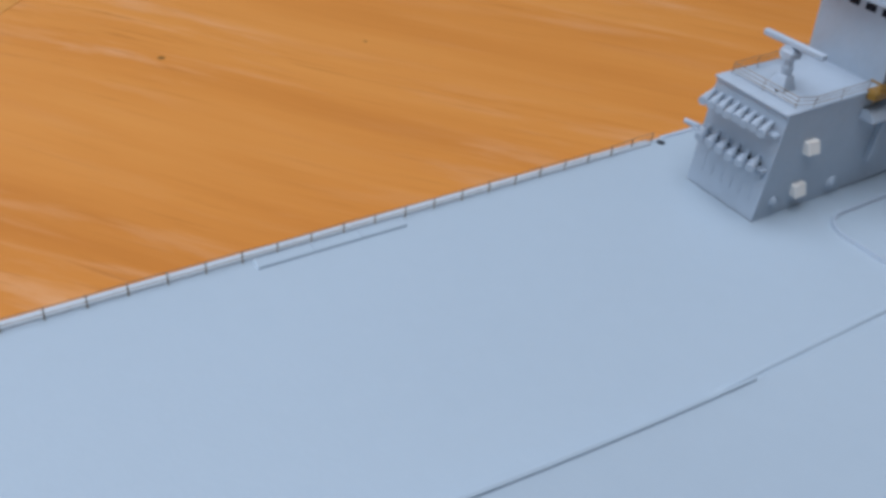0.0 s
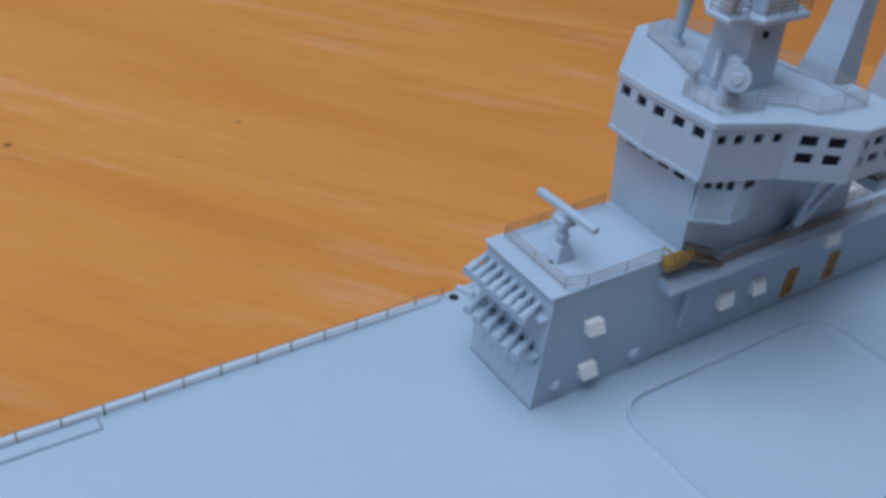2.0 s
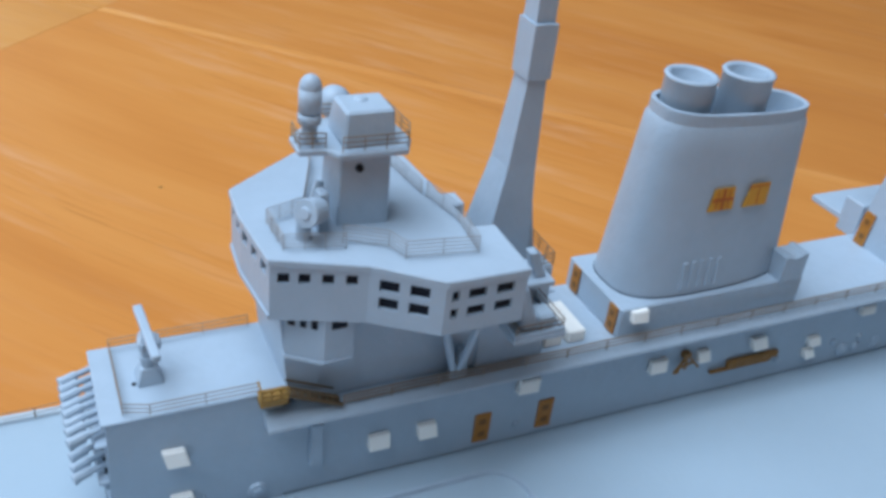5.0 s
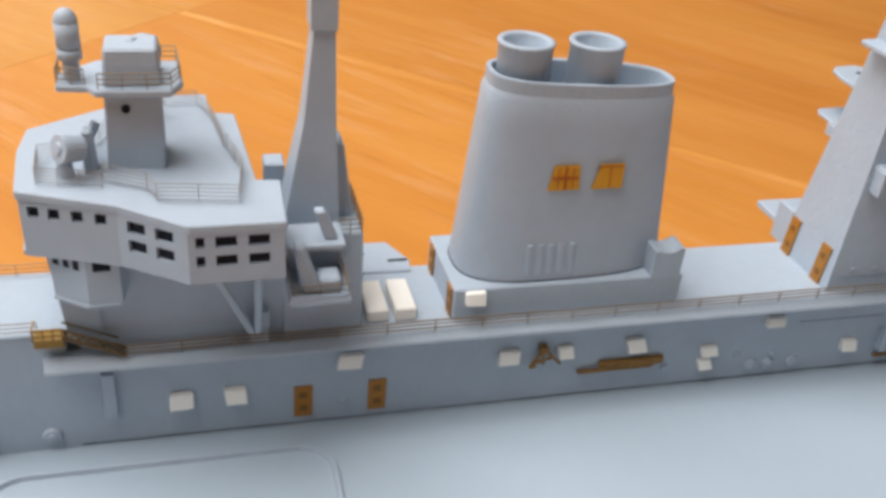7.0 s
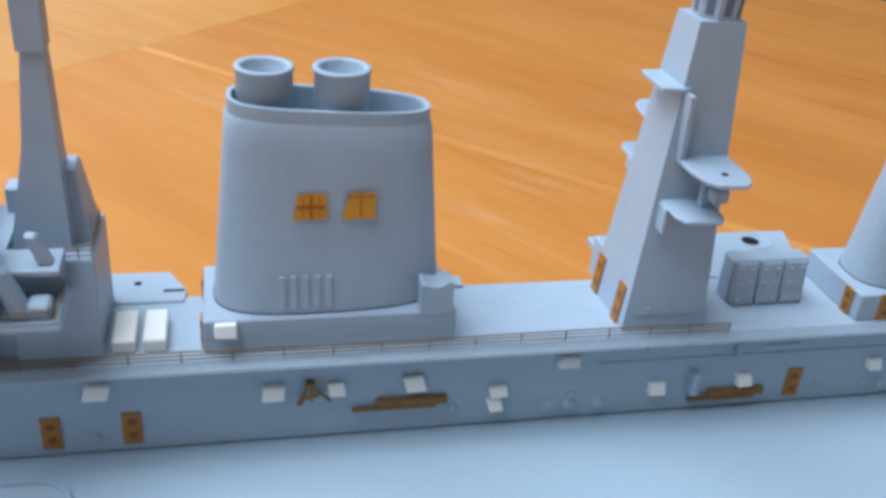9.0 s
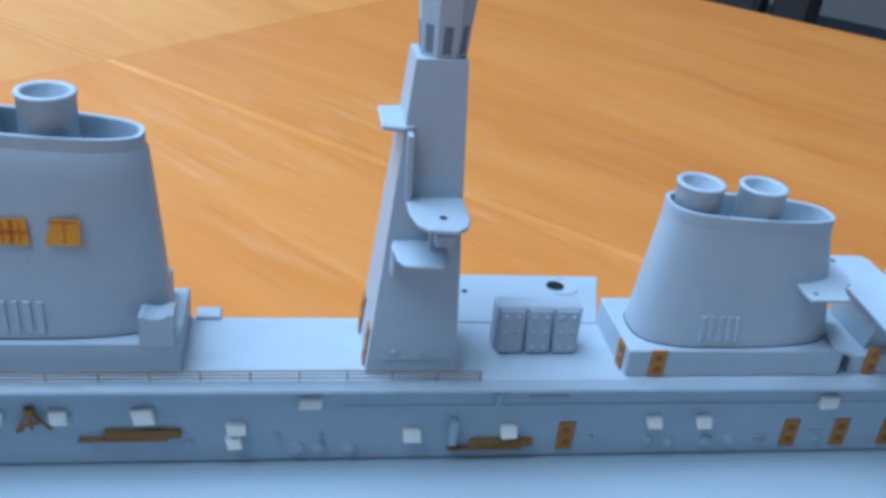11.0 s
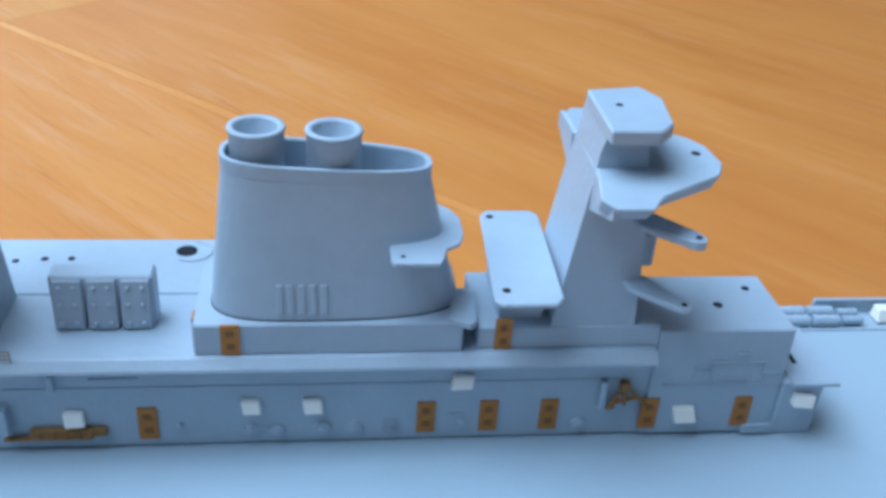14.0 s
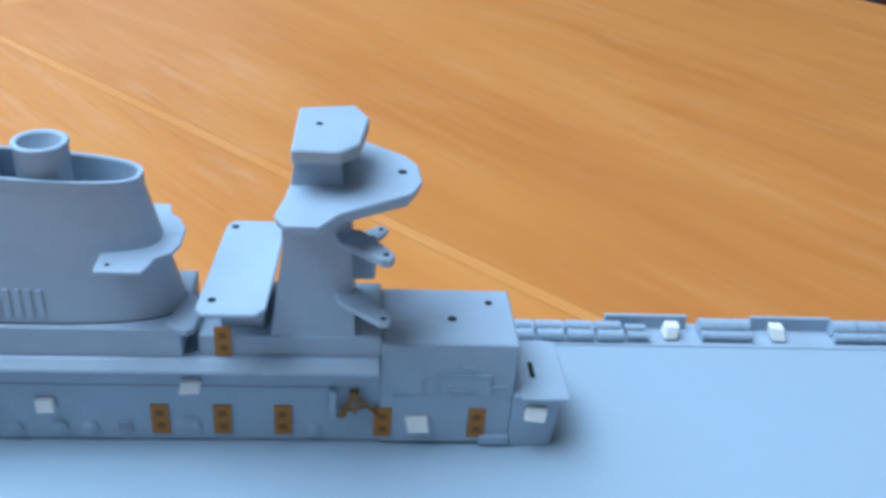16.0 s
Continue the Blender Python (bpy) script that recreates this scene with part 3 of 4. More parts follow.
for x, z, w, h, turn in ((1.87, .36, .18, .15, 0), (2.26, .365, .17, .14, 0), (3.07, .59, .19, .13, 0), (4.32, .48, .18, .14, 0), (4.80, .485, .14, .13, 0), (5.41, .49, .17, .15, -3), (6.09, .355, .16, .11, 0),
                         (6.075, .225, .13, .11, 0), (6.63, .60, .19, .10, 0), (7.45, .275, .16, .13, 0), (8.24, .30, .15, .13, 0), (9.47, .38, .15, .12, 0), (9.91, .375, .15, .12, 0), (10.97, .57, .17, .12, 0)):
    white_block(island, x, z, w, h, turn=turn)
white_block(front, 0.45, 0.635, 0.17, 0.145)
white_block(front, 0.48, 0.215, 0.165, 0.145)
white_block(aft, 12.72, 0.235, 0.19, 0.15, y=-0.027)
white_block(aft, 13.62, 0.37, 0.18, 0.12, y=-0.05, turn=6)


def etched_boat(x0, x1, z):
    """A flat etched boat boom lying along the wall."""
    bm = B()
    box(bm, x0 + 0.18, x1, -0.05, 0.0, z - 0.025, z + 0.05, 0.02, 2)
    box(bm, x0, x1 - 0.1, -0.055, -0.01, z - 0.045, z - 0.02, 0.008)
    for k in range(5):
        x = x0 + 0.25 + (x1 - x0 - 0.35) * k / 4
        box(bm, x - 0.008, x + 0.008, -0.058, -0.01, z - 0.03, z + 0.045, 0.003)
    return part("boat_boom", bm, BROWN, island, "brown etched boom along the wall")


etched_boat(4.92, 5.67, 0.30)
etched_boat(7.74, 8.45, 0.165)


def davit(parent, x, z, s=1.0, y=0.0, flip=1):
    """A small etched crane: a braced arm with struts."""
    bm = B()
    P = lambda a, b, d=0.05: (x + flip * a * s, y - d, z + b * s)
    for a, b in (((0, 0), (0.10, 0.19)), ((0.10, 0.19), (0.26, 0.02)), ((0.10, 0.19), (0.11, 0.03)), ((0.03, 0.05), (0.18, 0.09)), ((0, 0), (0.05, 0.02))):
        rod(bm, P(*a), P(*b), 0.014 * s, n=6)
    box(bm, x + flip * 0.10 * s - 0.035, x + flip * 0.10 * s + 0.035, y - 0.07, y, z + 0.15 * s, z + 0.21 * s, 0.008)
    return part("davit", bm, BROWN, parent, "small etched brass davit")


davit(island, 4.50, 0.37, 0.95)
davit(island, 12.09, 0.30, 1.15)

# ladder and brass platform where the ledge begins
bm = B()
box(bm, 0.98, 1.17, -0.12, 0.0, 1.03, 1.045, 0.003)
for x in (0.985, 1.05, 1.11, 1.165):
    box(bm, x - 0.005, x + 0.005, -0.12, -0.11, 1.04, 1.13)
box(bm, 0.98, 1.17, -0.122, -0.11, 1.115, 1.13); box(bm, 0.98, 1.17, -0.122, -0.11, 1.07, 1.085); box(bm, 0.98, 0.99, -0.12, 0.0, 1.115, 1.13); box(bm, 0.98, 1.17, -0.1, -0.01, 0.96, 1.03, 0.01)
part("brass_platform", bm, OCHRE, front, "small brass landing")
bm = B()
for dy in (-0.11, -0.03):
    rod(bm, (1.16, dy, 1.05), (1.54, dy, 0.87), 0.016, n=6)
    rod(bm, (1.16, dy, 1.12), (1.50, dy, 0.96), 0.008, n=6)
for k in range(7):
    x = 1.19 + 0.05 * k
    box(bm, x, x + 0.035, -0.11, -0.03, 1.035 - 0.0237 * k, 1.045 - 0.0237 * k)
part("inclined_ladder", bm, DULL, front, "inclined etched brass ladder")

# railings of the island
rail_run("roof_railing", front, [(1.10, 0.74, 1.012), (0.14, 0.72, 1.012), (0.14, 0.05, 1.012), (0.30, 0.0, 1.012), (1.0, 0.0, 1.012)], 0.10, 3, 0.30, 0.0045, "fine etched brass railing on the roof")
rail_run("walkway_railing", island, [(1.55, -0.10, DECK1), (4.4, -0.10, DECK1), (6.9, -0.09, DECK1), (7.92, -0.10, DECK1)], 0.09, 3, 0.36, 0.0078, "fine etched brass walkway railing")

# tubes on the forward face: two racks
for z, count, y0, y1 in ((0.86, 8, 0.04, 0.75), (0.54, 6, 0.03, 0.70)):
    bm = B(); box(bm, -0.05, 0.05, 0.02, 0.74, z - 0.07, z - 0.042, 0.008)
    part("tube_rack", bm, GREY, front)
    for i in range(count):
        y = y0 + (y1 - y0) * (i + 0.5) / count
        bm = B()
        q = random.uniform(-0.012, 0.012)
        rod(bm, (0.06, y + 0.06, z + 0.01), (-0.11, y, z + 0.012 + q), 0.022, n=10)
        rod(bm, (-0.09, y + 0.005, z + 0.012 + q), (-0.185, y - 0.03, z + 0.002 + q), 0.034, n=12)
        rod(bm, (-0.175, y - 0.027, z + 0.003 + q), (-0.20, y - 0.035, z + q), 0.041, 0.038, n=12)
        part("tube", bm, GREY, front)
bm = B(); box(bm, -0.10, -0.02, 0.70, 0.84, 0.52, 0.545, 0.006); rod(bm, (-0.06, 0.74, 0.55), (-0.12, 0.86, 0.56), 0.022, n=8)
part("side_bracket", bm, GREY, front)
bm = B(); box(bm, -0.018, 0.04, 0.04, 0.72, 0.40, 0.45, 0.01)
part("front_ledge", bm, GREY, front)
# recesses are not cut in; dark boxes paint their shade
for i in range(5):
    y = 0.10 + 0.115 * i
    bm = B(); box(bm, -0.002, 0.03, y, y + 0.06, 0.455, 0.52)
    part("recess_shade", bm, DARK, front)
for i in range(6):
    y = 0.10 + 0.105 * i
    bm = B(); prism(bm, rect(-0.001, 0.03, y, y + 0.018), rect(0.010, 0.03, y, y + 0.018), 0.16, 0.38, 0.003)
    part("front_rib", bm, GREY, front)
# thin dark strip paints the contact shade where the block meets the deck
bm = B(); box(bm, -0.003, 0.02, -0.002, 0.762, 0.0005, 0.004)
part("base_contact_shade", bm, DARK, front)

# navigation radar on the forward roof
bm = B()
prism(bm, rect(0.26, 0.44, 0.28, 0.46), rect(0.30, 0.40, 0.32, 0.42), 1.01, 1.13, 0.01)
rad = part("navigation_radar", bm, GREY, ship, "small bar radar on a pedestal")
bm = B(); rod(bm, (0.35, 0.37, 1.12), (0.35, 0.37, 1.20), 0.045, 0.05, 14); rod(bm, (0.35, 0.37, 1.20), (0.35, 0.37, 1.29), 0.035, n=12)
part("pedestal", bm, GREY, rad)
bm = B(); rod(bm, (0.40, 0.40, 1.29), (0.31, 0.40, 1.31), 0.06, 0.06, 14); box(bm, 0.30, 0.44, 0.33, 0.44, 1.25, 1.33, 0.015)
part("turning_unit", bm, GREY, rad)
bm = B(); box(bm, -0.03, 0.03, -0.29, 0.29, -0.022, 0.03, 0.012, 2)
bar = part("scanner_bar", bm, GREY, rad)
bar.matrix_local = Matrix.Translation((0.36 * U, 0.38 * U, 1.375 * U)) @ pose(0, 0, 0, 0, 0, 3)
bm = B(); rod(bm, (0.25, 0.33, 1.0), (0.25, 0.33, 1.014), 0.018, n=12)
part("roof_hole", bm, DARK, front)

# ------------------------------------------------ bridge
MID = 0.38
Z0, Z1 = 1.71, 2.055
bm = B(); prism(bm, rect(1.24, 2.62, 0.03, 0.74), rect(1.20, 2.62, 0.03, 0.74), DECK1, Z0)
bridge = part("bridge_tower", bm, GREY, ship, "grey bridge tower with rows of dark windows")
bm = B(); prism(bm, rect(1.19, 1.4, 0.0, 0.77), rect(1.12, 1.4, 0.0, 0.78), 0.95, Z0 - 0.03)
part("tower_front", bm, GREY, bridge)
bm = B(); box(bm, 1.158, 1.19, 0.01, 0.77, 1.395, 1.405)
part("front_seam", bm, GREY, bridge)
# lower window bay on the port side
bay_low = [(1.16, 0.03), (1.15, -0.03), (1.37, -0.18), (1.57, -0.17), (1.60, 0.04)]
bm = B(); prism(bm, bay_low, bay_low, 1.33, Z0)
part("lower_bay", bm, GREY, bridge)
bm = B(); prism(bm, [(x - 0.01, y - 0.012) for x, y in bay_low], [(x - 0.01, y - 0.012) for x, y in bay_low], 1.315, 1.34, 0.004)
part("bay_foot", bm, GREY, bridge)


def edge_windows(bm, a, b, z0, z1, list_):
    """Small dark panes, the shade of open windows put into their colour, set between two plan points, in a shallow
    frame.
    """
    a, b = Vector((*a, 0)), Vector((*b, 0))
    d = (b - a).normalized()
    n = Vector((d.y, -d.x, 0))
    for s0, s1 in list_:
        p, q = a + (b - a) * s0, a + (b - a) * s1
        put(bm, [(*(p + n * .003).xy, z0), (*(q + n * .003).xy, z0), (*(q + n * .003).xy, z1), (*(p + n * .003).xy, z1),
                 (*(p - n * .03).xy, z0), (*(q - n * .03).xy, z0), (*(q - n * .03).xy, z1), (*(p - n * .03).xy, z1)],
            [(0, 1, 2, 3), (1, 5, 6, 2), (0, 3, 7, 4), (3, 2, 6, 7), (0, 4, 5, 1), (4, 7, 6, 5)])


for a, b, spans in (((1.15, -0.03), (1.37, -0.18), ((0.08, 0.26), (0.38, 0.54), (0.66, 0.82))), ((1.37, -0.18), (1.57, -0.17), ((0.22, 0.75),))):
    for s in spans:
        bm = B(); edge_windows(bm, a, b, 1.585, 1.67, [s])
        part("bay_window", bm, WINDOW_SHADE, bridge)
for i in range(4):
    y = 0.10 + 0.16 * i
    bm = B(); box(bm, 1.124, 1.17, y, y + 0.10, 1.575, 1.66)
    part("lower_window", bm, WINDOW_SHADE, bridge)

# the bridge roof rises a little towards the front
def roof_z(x):
    return Z1 + 0.03 + 0.05 * max(0.0, 2.1 - x) / 1.1


# upper storey: floor, roof and walls with real window openings
port = [(1.035, -0.09), (1.60, -0.28), (2.0, -0.54), (2.57, -0.53), (2.58, 0.02)]
stbd = [(2.43, 0.03), (2.35, 1.07), (2.18, 1.10), (2.16, 1.45), (1.75, 1.40), (1.005, 0.77), (0.985, 0.43)]
outline = port + stbd
bm = B(); prism(bm, [(x, y) for x, y in outline], outline, Z0 - 0.03, Z0 + 0.0)
part("bridge_floor", bm, GREY, bridge)
grown = [(x + (0.012 if x > 1.5 else -0.012), y + (0.012 if y > MID else -0.012)) for x, y in outline]
bm = B(); prism(bm, grown, grown, [roof_z(x) - 0.06 for x, y in grown], [roof_z(x) for x, y in grown], 0.008)
part("bridge_roof", bm, GREY, bridge, "flat bridge roof with fittings")
hgt = Z1 - Z0
walls = list(zip(outline, outline[1:] + outline[:1]))
for k, (a, b) in enumerate(walls):
    va, vb = Vector((*a, Z0)), Vector((*b, Z0))
    d = vb - va
    L = d.length
    hk = hgt + (roof_z(a[0]) + roof_z(b[0])) / 2 - 0.03 - Z1
    holes = []
    if k == 0:
        holes = [(L * s, L * s + L * 0.12, hk - 0.135, hk - 0.06) for s in (0.08, 0.29, 0.53, 0.77)]
    elif k == 1:
        holes = [(L * s, L * s + L * 0.26, hk - o - 0.085, hk - o) for s in (0.14, 0.54) for o in (0.05, 0.18)]
    elif k == 2:
        holes = [(L * s, L * s + L * w, hk - o - 0.075, hk - o) for s, w in ((0.08, 0.09), (0.28, 0.22), (0.62, 0.22)) for o in (0.055, 0.185)]
    elif k == len(walls) - 2:
        holes = [(L * (c - 0.14), L * (c + 0.14), hk - 0.135, hk - 0.055) for c in (0.26, 0.75)]
    elif k == len(walls) - 1:
        holes = [(L * (c - 0.09), L * (c + 0.09), hk - 0.135, hk - 0.055) for c in (0.155, 0.48, 0.80)]
    inward = Vector((-d.y, d.x, 0))
    bm = B(); plate_with_holes(bm, va, d, (0, 0, 1), inward, L, hk, holes, 0.03)
    part("bridge_wall", bm, GREY, bridge)
    n = Vector((d.y, -d.x, 0)).normalized()
    # a near-black sheet behind each opening paints the shaded inside
    for h in holes:
        p, q = va + d.normalized() * h[0] - n * 0.026, va + d.normalized() * h[1] - n * 0.026
        bm = B()
        put(bm, [(p.x, p.y, Z0 + h[2]), (q.x, q.y, Z0 + h[2]), (q.x, q.y, Z0 + h[3]), (p.x, p.y, Z0 + h[3])], [(0, 1, 2, 3)])
        part("bridge_window", bm, WINDOW_SHADE, bridge, "small dark bridge window")
# raised eyebrow line under the front windows
lip = [(1.022, -0.09), (1.06, -0.09), (1.01, 0.43), (1.03, 0.77), (0.992, 0.77), (0.972, 0.43)]
bm = B(); prism(bm, lip, lip, Z0 - 0.02, Z0 + 0.008)
part("front_lip", bm, GREY, bridge)
# wing struts
bm = B()
rod(bm, (2.10, -0.33, Z0), (2.40, -0.05, DECK1 + 0.04), 0.028, n=8)
rod(bm, (2.42, -0.36, Z0), (2.42, -0.05, DECK1 + 0.04), 0.028, n=8)
box(bm, 2.43, 2.50, -0.07, 0.0, DECK1, DECK1 + 0.26, 0.012)
box(bm, 2.36, 2.46, -0.08, -0.01, DECK1, DECK1 + 0.08, 0.012)
part("wing_strut", bm, GREY, bridge, "V-shaped strut under the bridge wing")

# on the bridge roof: lookout tower, director platform, dome mast, railings
RZ = Z1 + 0.03
bm = B(); prism(bm, rect(1.54, 1.89, 0.18, 0.54), rect(1.56, 1.89, 0.21, 0.54), RZ, 2.63, 0.01)
tower = part("lookout_tower", bm, GREY, ship, "square lookout tower with a railed platform")
bm = B(); rod(bm, (1.68, 0.19, 2.51), (1.68, 0.215, 2.51), 0.027, n=12)
part("porthole", bm, DARK, tower)
bm = B(); prism(bm, [(1.29, 0.21), (1.47, 0.19), (1.52, 0.11), (1.96, 0.10), (2.03, 0.24), (2.0, 0.62), (1.50, 0.64), (1.29, 0.42)], [(1.29, 0.21), (1.47, 0.19), (1.52, 0.11), (1.96, 0.10), (2.03, 0.24), (2.0, 0.62), (1.50, 0.64), (1.29, 0.42)], 2.62, 2.665, 0.01)
part("platform", bm, GREY, tower)
bm = B(); prism(bm, rect(1.56, 1.90, 0.17, 0.52), rect(1.58, 1.89, 0.20, 0.47), 2.66, 2.89, 0.015)
part("director_box", bm, GREY, tower)
bm = B(); ball(bm, (1.73, 0.38, 2.888), 0.045, 1, 0.35, 12)
part("cap", bm, GREY, tower)
rail_run("platform_railing", tower, [(1.30, 0.40, 2.665), (1.30, 0.23, 2.665), (1.46, 0.21, 2.665)], 0.10, 3, 0.1)
rail_run("platform_railing", tower, [(1.54, 0.13, 2.665), (1.96, 0.12, 2.665), (2.015, 0.25, 2.665), (1.99, 0.60, 2.665), (1.55, 0.62, 2.665)], 0.10, 3, 0.14)
bm = B(); rod(bm, (1.385, 0.31, 2.66), (1.385, 0.31, 2.80), 0.05, n=14)
part("dome_base", bm, GREY, tower)
bm = B(); rod(bm, (1.385, 0.31, 2.80), (1.385, 0.31, 2.86), 0.072, n=20); rod(bm, (1.385, 0.31, 2.87), (1.385, 0.31, 3.02), 0.07, n=20); ball(bm, (1.385, 0.31, 3.02), 0.07, 1, 1.2, 16)
part("radome", bm, GREY, tower, "capsule-shaped radome", True)
# dome on a slender mast on the starboard side of the roof
bm = B(); rod(bm, (1.79, 1.02, RZ), (1.79, 1.02, RZ + 0.06), 0.07, 0.06, 14); rod(bm, (1.79, 1.02, RZ + 0.05), (1.78, 1.005, 2.52), 0.035, 0.06, 12)
dm = part("dome_mast", bm, GREY, ship, "ball radome on a slender post")
bm = B(); ball(bm, (1.775, 1.0, 2.595), 0.118, 1, 1, 20)
part("radome", bm, GREY, dm)
# director with a ring face, on the forward port corner
bm = B(); rod(bm, (1.30, 0.10, RZ), (1.30, 0.10, RZ + 0.18), 0.055, 0.045, 12)
dr = part("searchlight", bm, GREY, ship, "small round searchlight on a stand")
bm = B(); rod(bm, (1.40, 0.11, 2.30), (1.30, 0.04, 2.33), 0.08, 0.09, 18); rod(bm, (1.305, 0.0435, 2.3285), (1.285, 0.0295, 2.3345), 0.092, 0.088, 18)
part("drum", bm, GREY, dr)
bm = B(); rod(bm, (1.287, 0.031, 2.334), (1.275, 0.0225, 2.3375), 0.045, 0.036, 16)
part("lens", bm, GREY, dr)
bm = B(); prism(bm, rect(1.40, 1.48, 0.12, 0.26), rect(1.41, 1.47, 0.14, 0.24), RZ, 2.39, 0.01); rod(bm, (1.40, 0.3, 2.2), (1.48, 0.36, 2.36), 0.03, n=8)
part("mounting", bm, GREY, dr)
rail_run("roof_railing", bridge, [(1.40, 0.42, roof_z(1.40)), (1.12, 0.30, roof_z(1.12)), (1.14, -0.02, roof_z(1.14)), (1.52, -0.07, roof_z(1.52))], 0.11, 5, 0.12, r=0.0036, metal=PALE_RAIL)
rail_run("roof_railing", bridge, [(1.52, 0.0, roof_z(1.52)), (1.78, -0.12, roof_z(1.78)), (1.84, -0.26, roof_z(1.84)), (2.32, -0.30, roof_z(2.32)), (2.36, 0.10, roof_z(2.36)), (2.28, 0.45, roof_z(2.28))], 0.13, 5, 0.22, r=0.0036, metal=PALE_RAIL)
rail_run("roof_railing", bridge, [(1.40, 0.44, roof_z(1.40)), (1.60, 0.96, roof_z(1.60)), (1.66, 1.2, roof_z(1.66)), (2.1, 1.25, roof_z(2.1)), (2.2, 0.95, roof_z(2.2)), (2.26, 0.5, roof_z(2.26))], 0.11, 5, 0.22, r=0.0036, metal=PALE_RAIL)

# ------------------------------------------------ crane deck and first mast
bm = B(); prism(bm, rect(2.60, 3.16, 0.0, 0.76), rect(2.60, 3.16, 0.06, 0.76), DECK1, 1.62, 0.01)
cb = part("mast_house", bm, GREY, ship, "house at the foot of the first mast")
bm = B(); box(bm, 2.60, 3.0, -0.46, 0.05, 1.40, 1.44, 0.008)
part("gun_platform", bm, GREY, cb)
bm = B(); box(bm, 2.61, 2.63, -0.45, 0.02, 1.44, 1.475); box(bm, 2.97, 2.99, -0.45, 0.02, 1.44, 1.475); box(bm, 2.63, 2.97, -0.455, -0.435, 1.44, 1.475)
part("platform_rim", bm, GREY, cb)
rail_run("gun_railing", cb, [(2.62, 0.0, 1.46), (2.62, -0.44, 1.46), (2.98, -0.44, 1.46), (2.98, 0.0, 1.46)], 0.08, 2, 0.2)
bm = B(); prism(bm, rect(2.69, 2.82, -0.40, -0.24), rect(2.63, 2.70, -0.38, -0.28), 1.46, 1.80, 0.02); box(bm, 2.80, 2.94, -0.40, -0.24, 1.44, 1.56, 0.02)
part("gun", bm, GREY, cb, "small grey gun mount")
bm = B(); box(bm, 2.60, 2.99, -0.24, 0.06, 1.675, 1.72, 0.008); box(bm, 2.62, 2.98, -0.07, 0.06, 1.44, 1.68, 0.008)
part("upper_box", bm, GREY, cb)
bm = B(); prism(bm, rect(2.86, 2.95, -0.18, -0.08), rect(2.79, 2.86, -0.17, -0.09), 1.72, 1.93, 0.012)
part("locker", bm, GREY, cb)
rail_run("house_railing", cb, [(2.98, 0.06, 1.62), (3.15, 0.06, 1.62), (3.15, 0.6, 1.62)], 0.11, 3, 0.1)
bm = B(); prism(bm, rect(2.96, 3.13, 0.3, 0.74), rect(2.96, 3.06, 0.36, 0.60), 1.60, 2.15, 0.012)
part("mast_buttress", bm, GREY, cb)
bm = B(); box(bm, 2.535, 2.68, 0.62, 0.80, 1.55, 1.89, 0.012)
part("side_box", bm, GREY, cb)

bm = B()
prism(bm, rect(2.62, 3.01, 0.18, 0.58), rect(2.77, 2.985, 0.25, 0.50), 1.60, 2.35)
fm = part("foremast", bm, GREY, ship, "tapering square plastic mast")
bm = B(); prism(bm, rect(2.77, 2.985, 0.25, 0.50), rect(2.835, 2.975, 0.28, 0.46), 2.35, 2.98)
part("mast_stage", bm, GREY, fm)
bm = B(); prism(bm, rect(2.815, 2.985, 0.255, 0.475), rect(2.815, 2.985, 0.255, 0.475), 2.98, 3.35)
part("mast_collar", bm, GREY, fm)
bm = B(); prism(bm, rect(2.835, 2.975, 0.29, 0.46), rect(2.845, 2.965, 0.30, 0.45), 3.35, 4.2)
part("mast_stage", bm, GREY, fm)

# two white lockers on the deck
for x in (3.21, 3.42):
    bm = B(); box(bm, x, x + 0.16, 0.05, 0.46, DECK1, DECK1 + 0.11, 0.012)
    part("white_locker", bm, WHITE, island, "plain white styrene block on the deck")

# starboard sponsons of the upper deck
bm = B(); prism(bm, [(3.0, 0.7), (3.68, 0.7), (3.70, 0.86), (3.56, 1.15), (3.0, 1.16)], [(3.0, 0.7), (3.68, 0.7), (3.70, 0.86), (3.56, 1.15), (3.0, 1.16)], 0.81, 0.87, 0.008)
part("sponson", bm, GREY, island)
bm = B(); rod(bm, (3.32, 0.98, 0.86), (3.32, 0.98, 0.873), 0.03, n=10); box(bm, 3.52, 3.68, 0.84, 0.87, 0.86, 0.874)
part("sponson_hole", bm, DARK, island)
bm = B(); box(bm, 5.72, 5.92, 0.74, 0.9, 0.8, 0.88, 0.008)
part("sponson", bm, GREY, island)
bm = B(); prism(bm, [(7.3, 0.72), (9.10, 0.72), (9.34, 1.53), (7.3, 1.53)], [(7.3, 0.72), (9.10, 0.72), (9.34, 1.53), (7.3, 1.53)], 0.80, 0.865, 0.008)
part("sponson", bm, GREY, island, "wide starboard platform with holes")
bm = B(); box(bm, 7.13, 7.40, 0.76, 1.0, 0.80, 1.17, 0.012)
part("sponson_box", bm, GREY, island)
for x, y, r in ((8.88, 1.34, 0.085), (7.60, 1.19, 0.028), (7.81, 1.22, 0.03), (8.01, 1.225, 0.028)):
    bm = B(); rod(bm, (x, y, 0.84), (x, y, 0.8675), r, n=18)
    part("sponson_hole", bm, DARK, island)
bm = B()
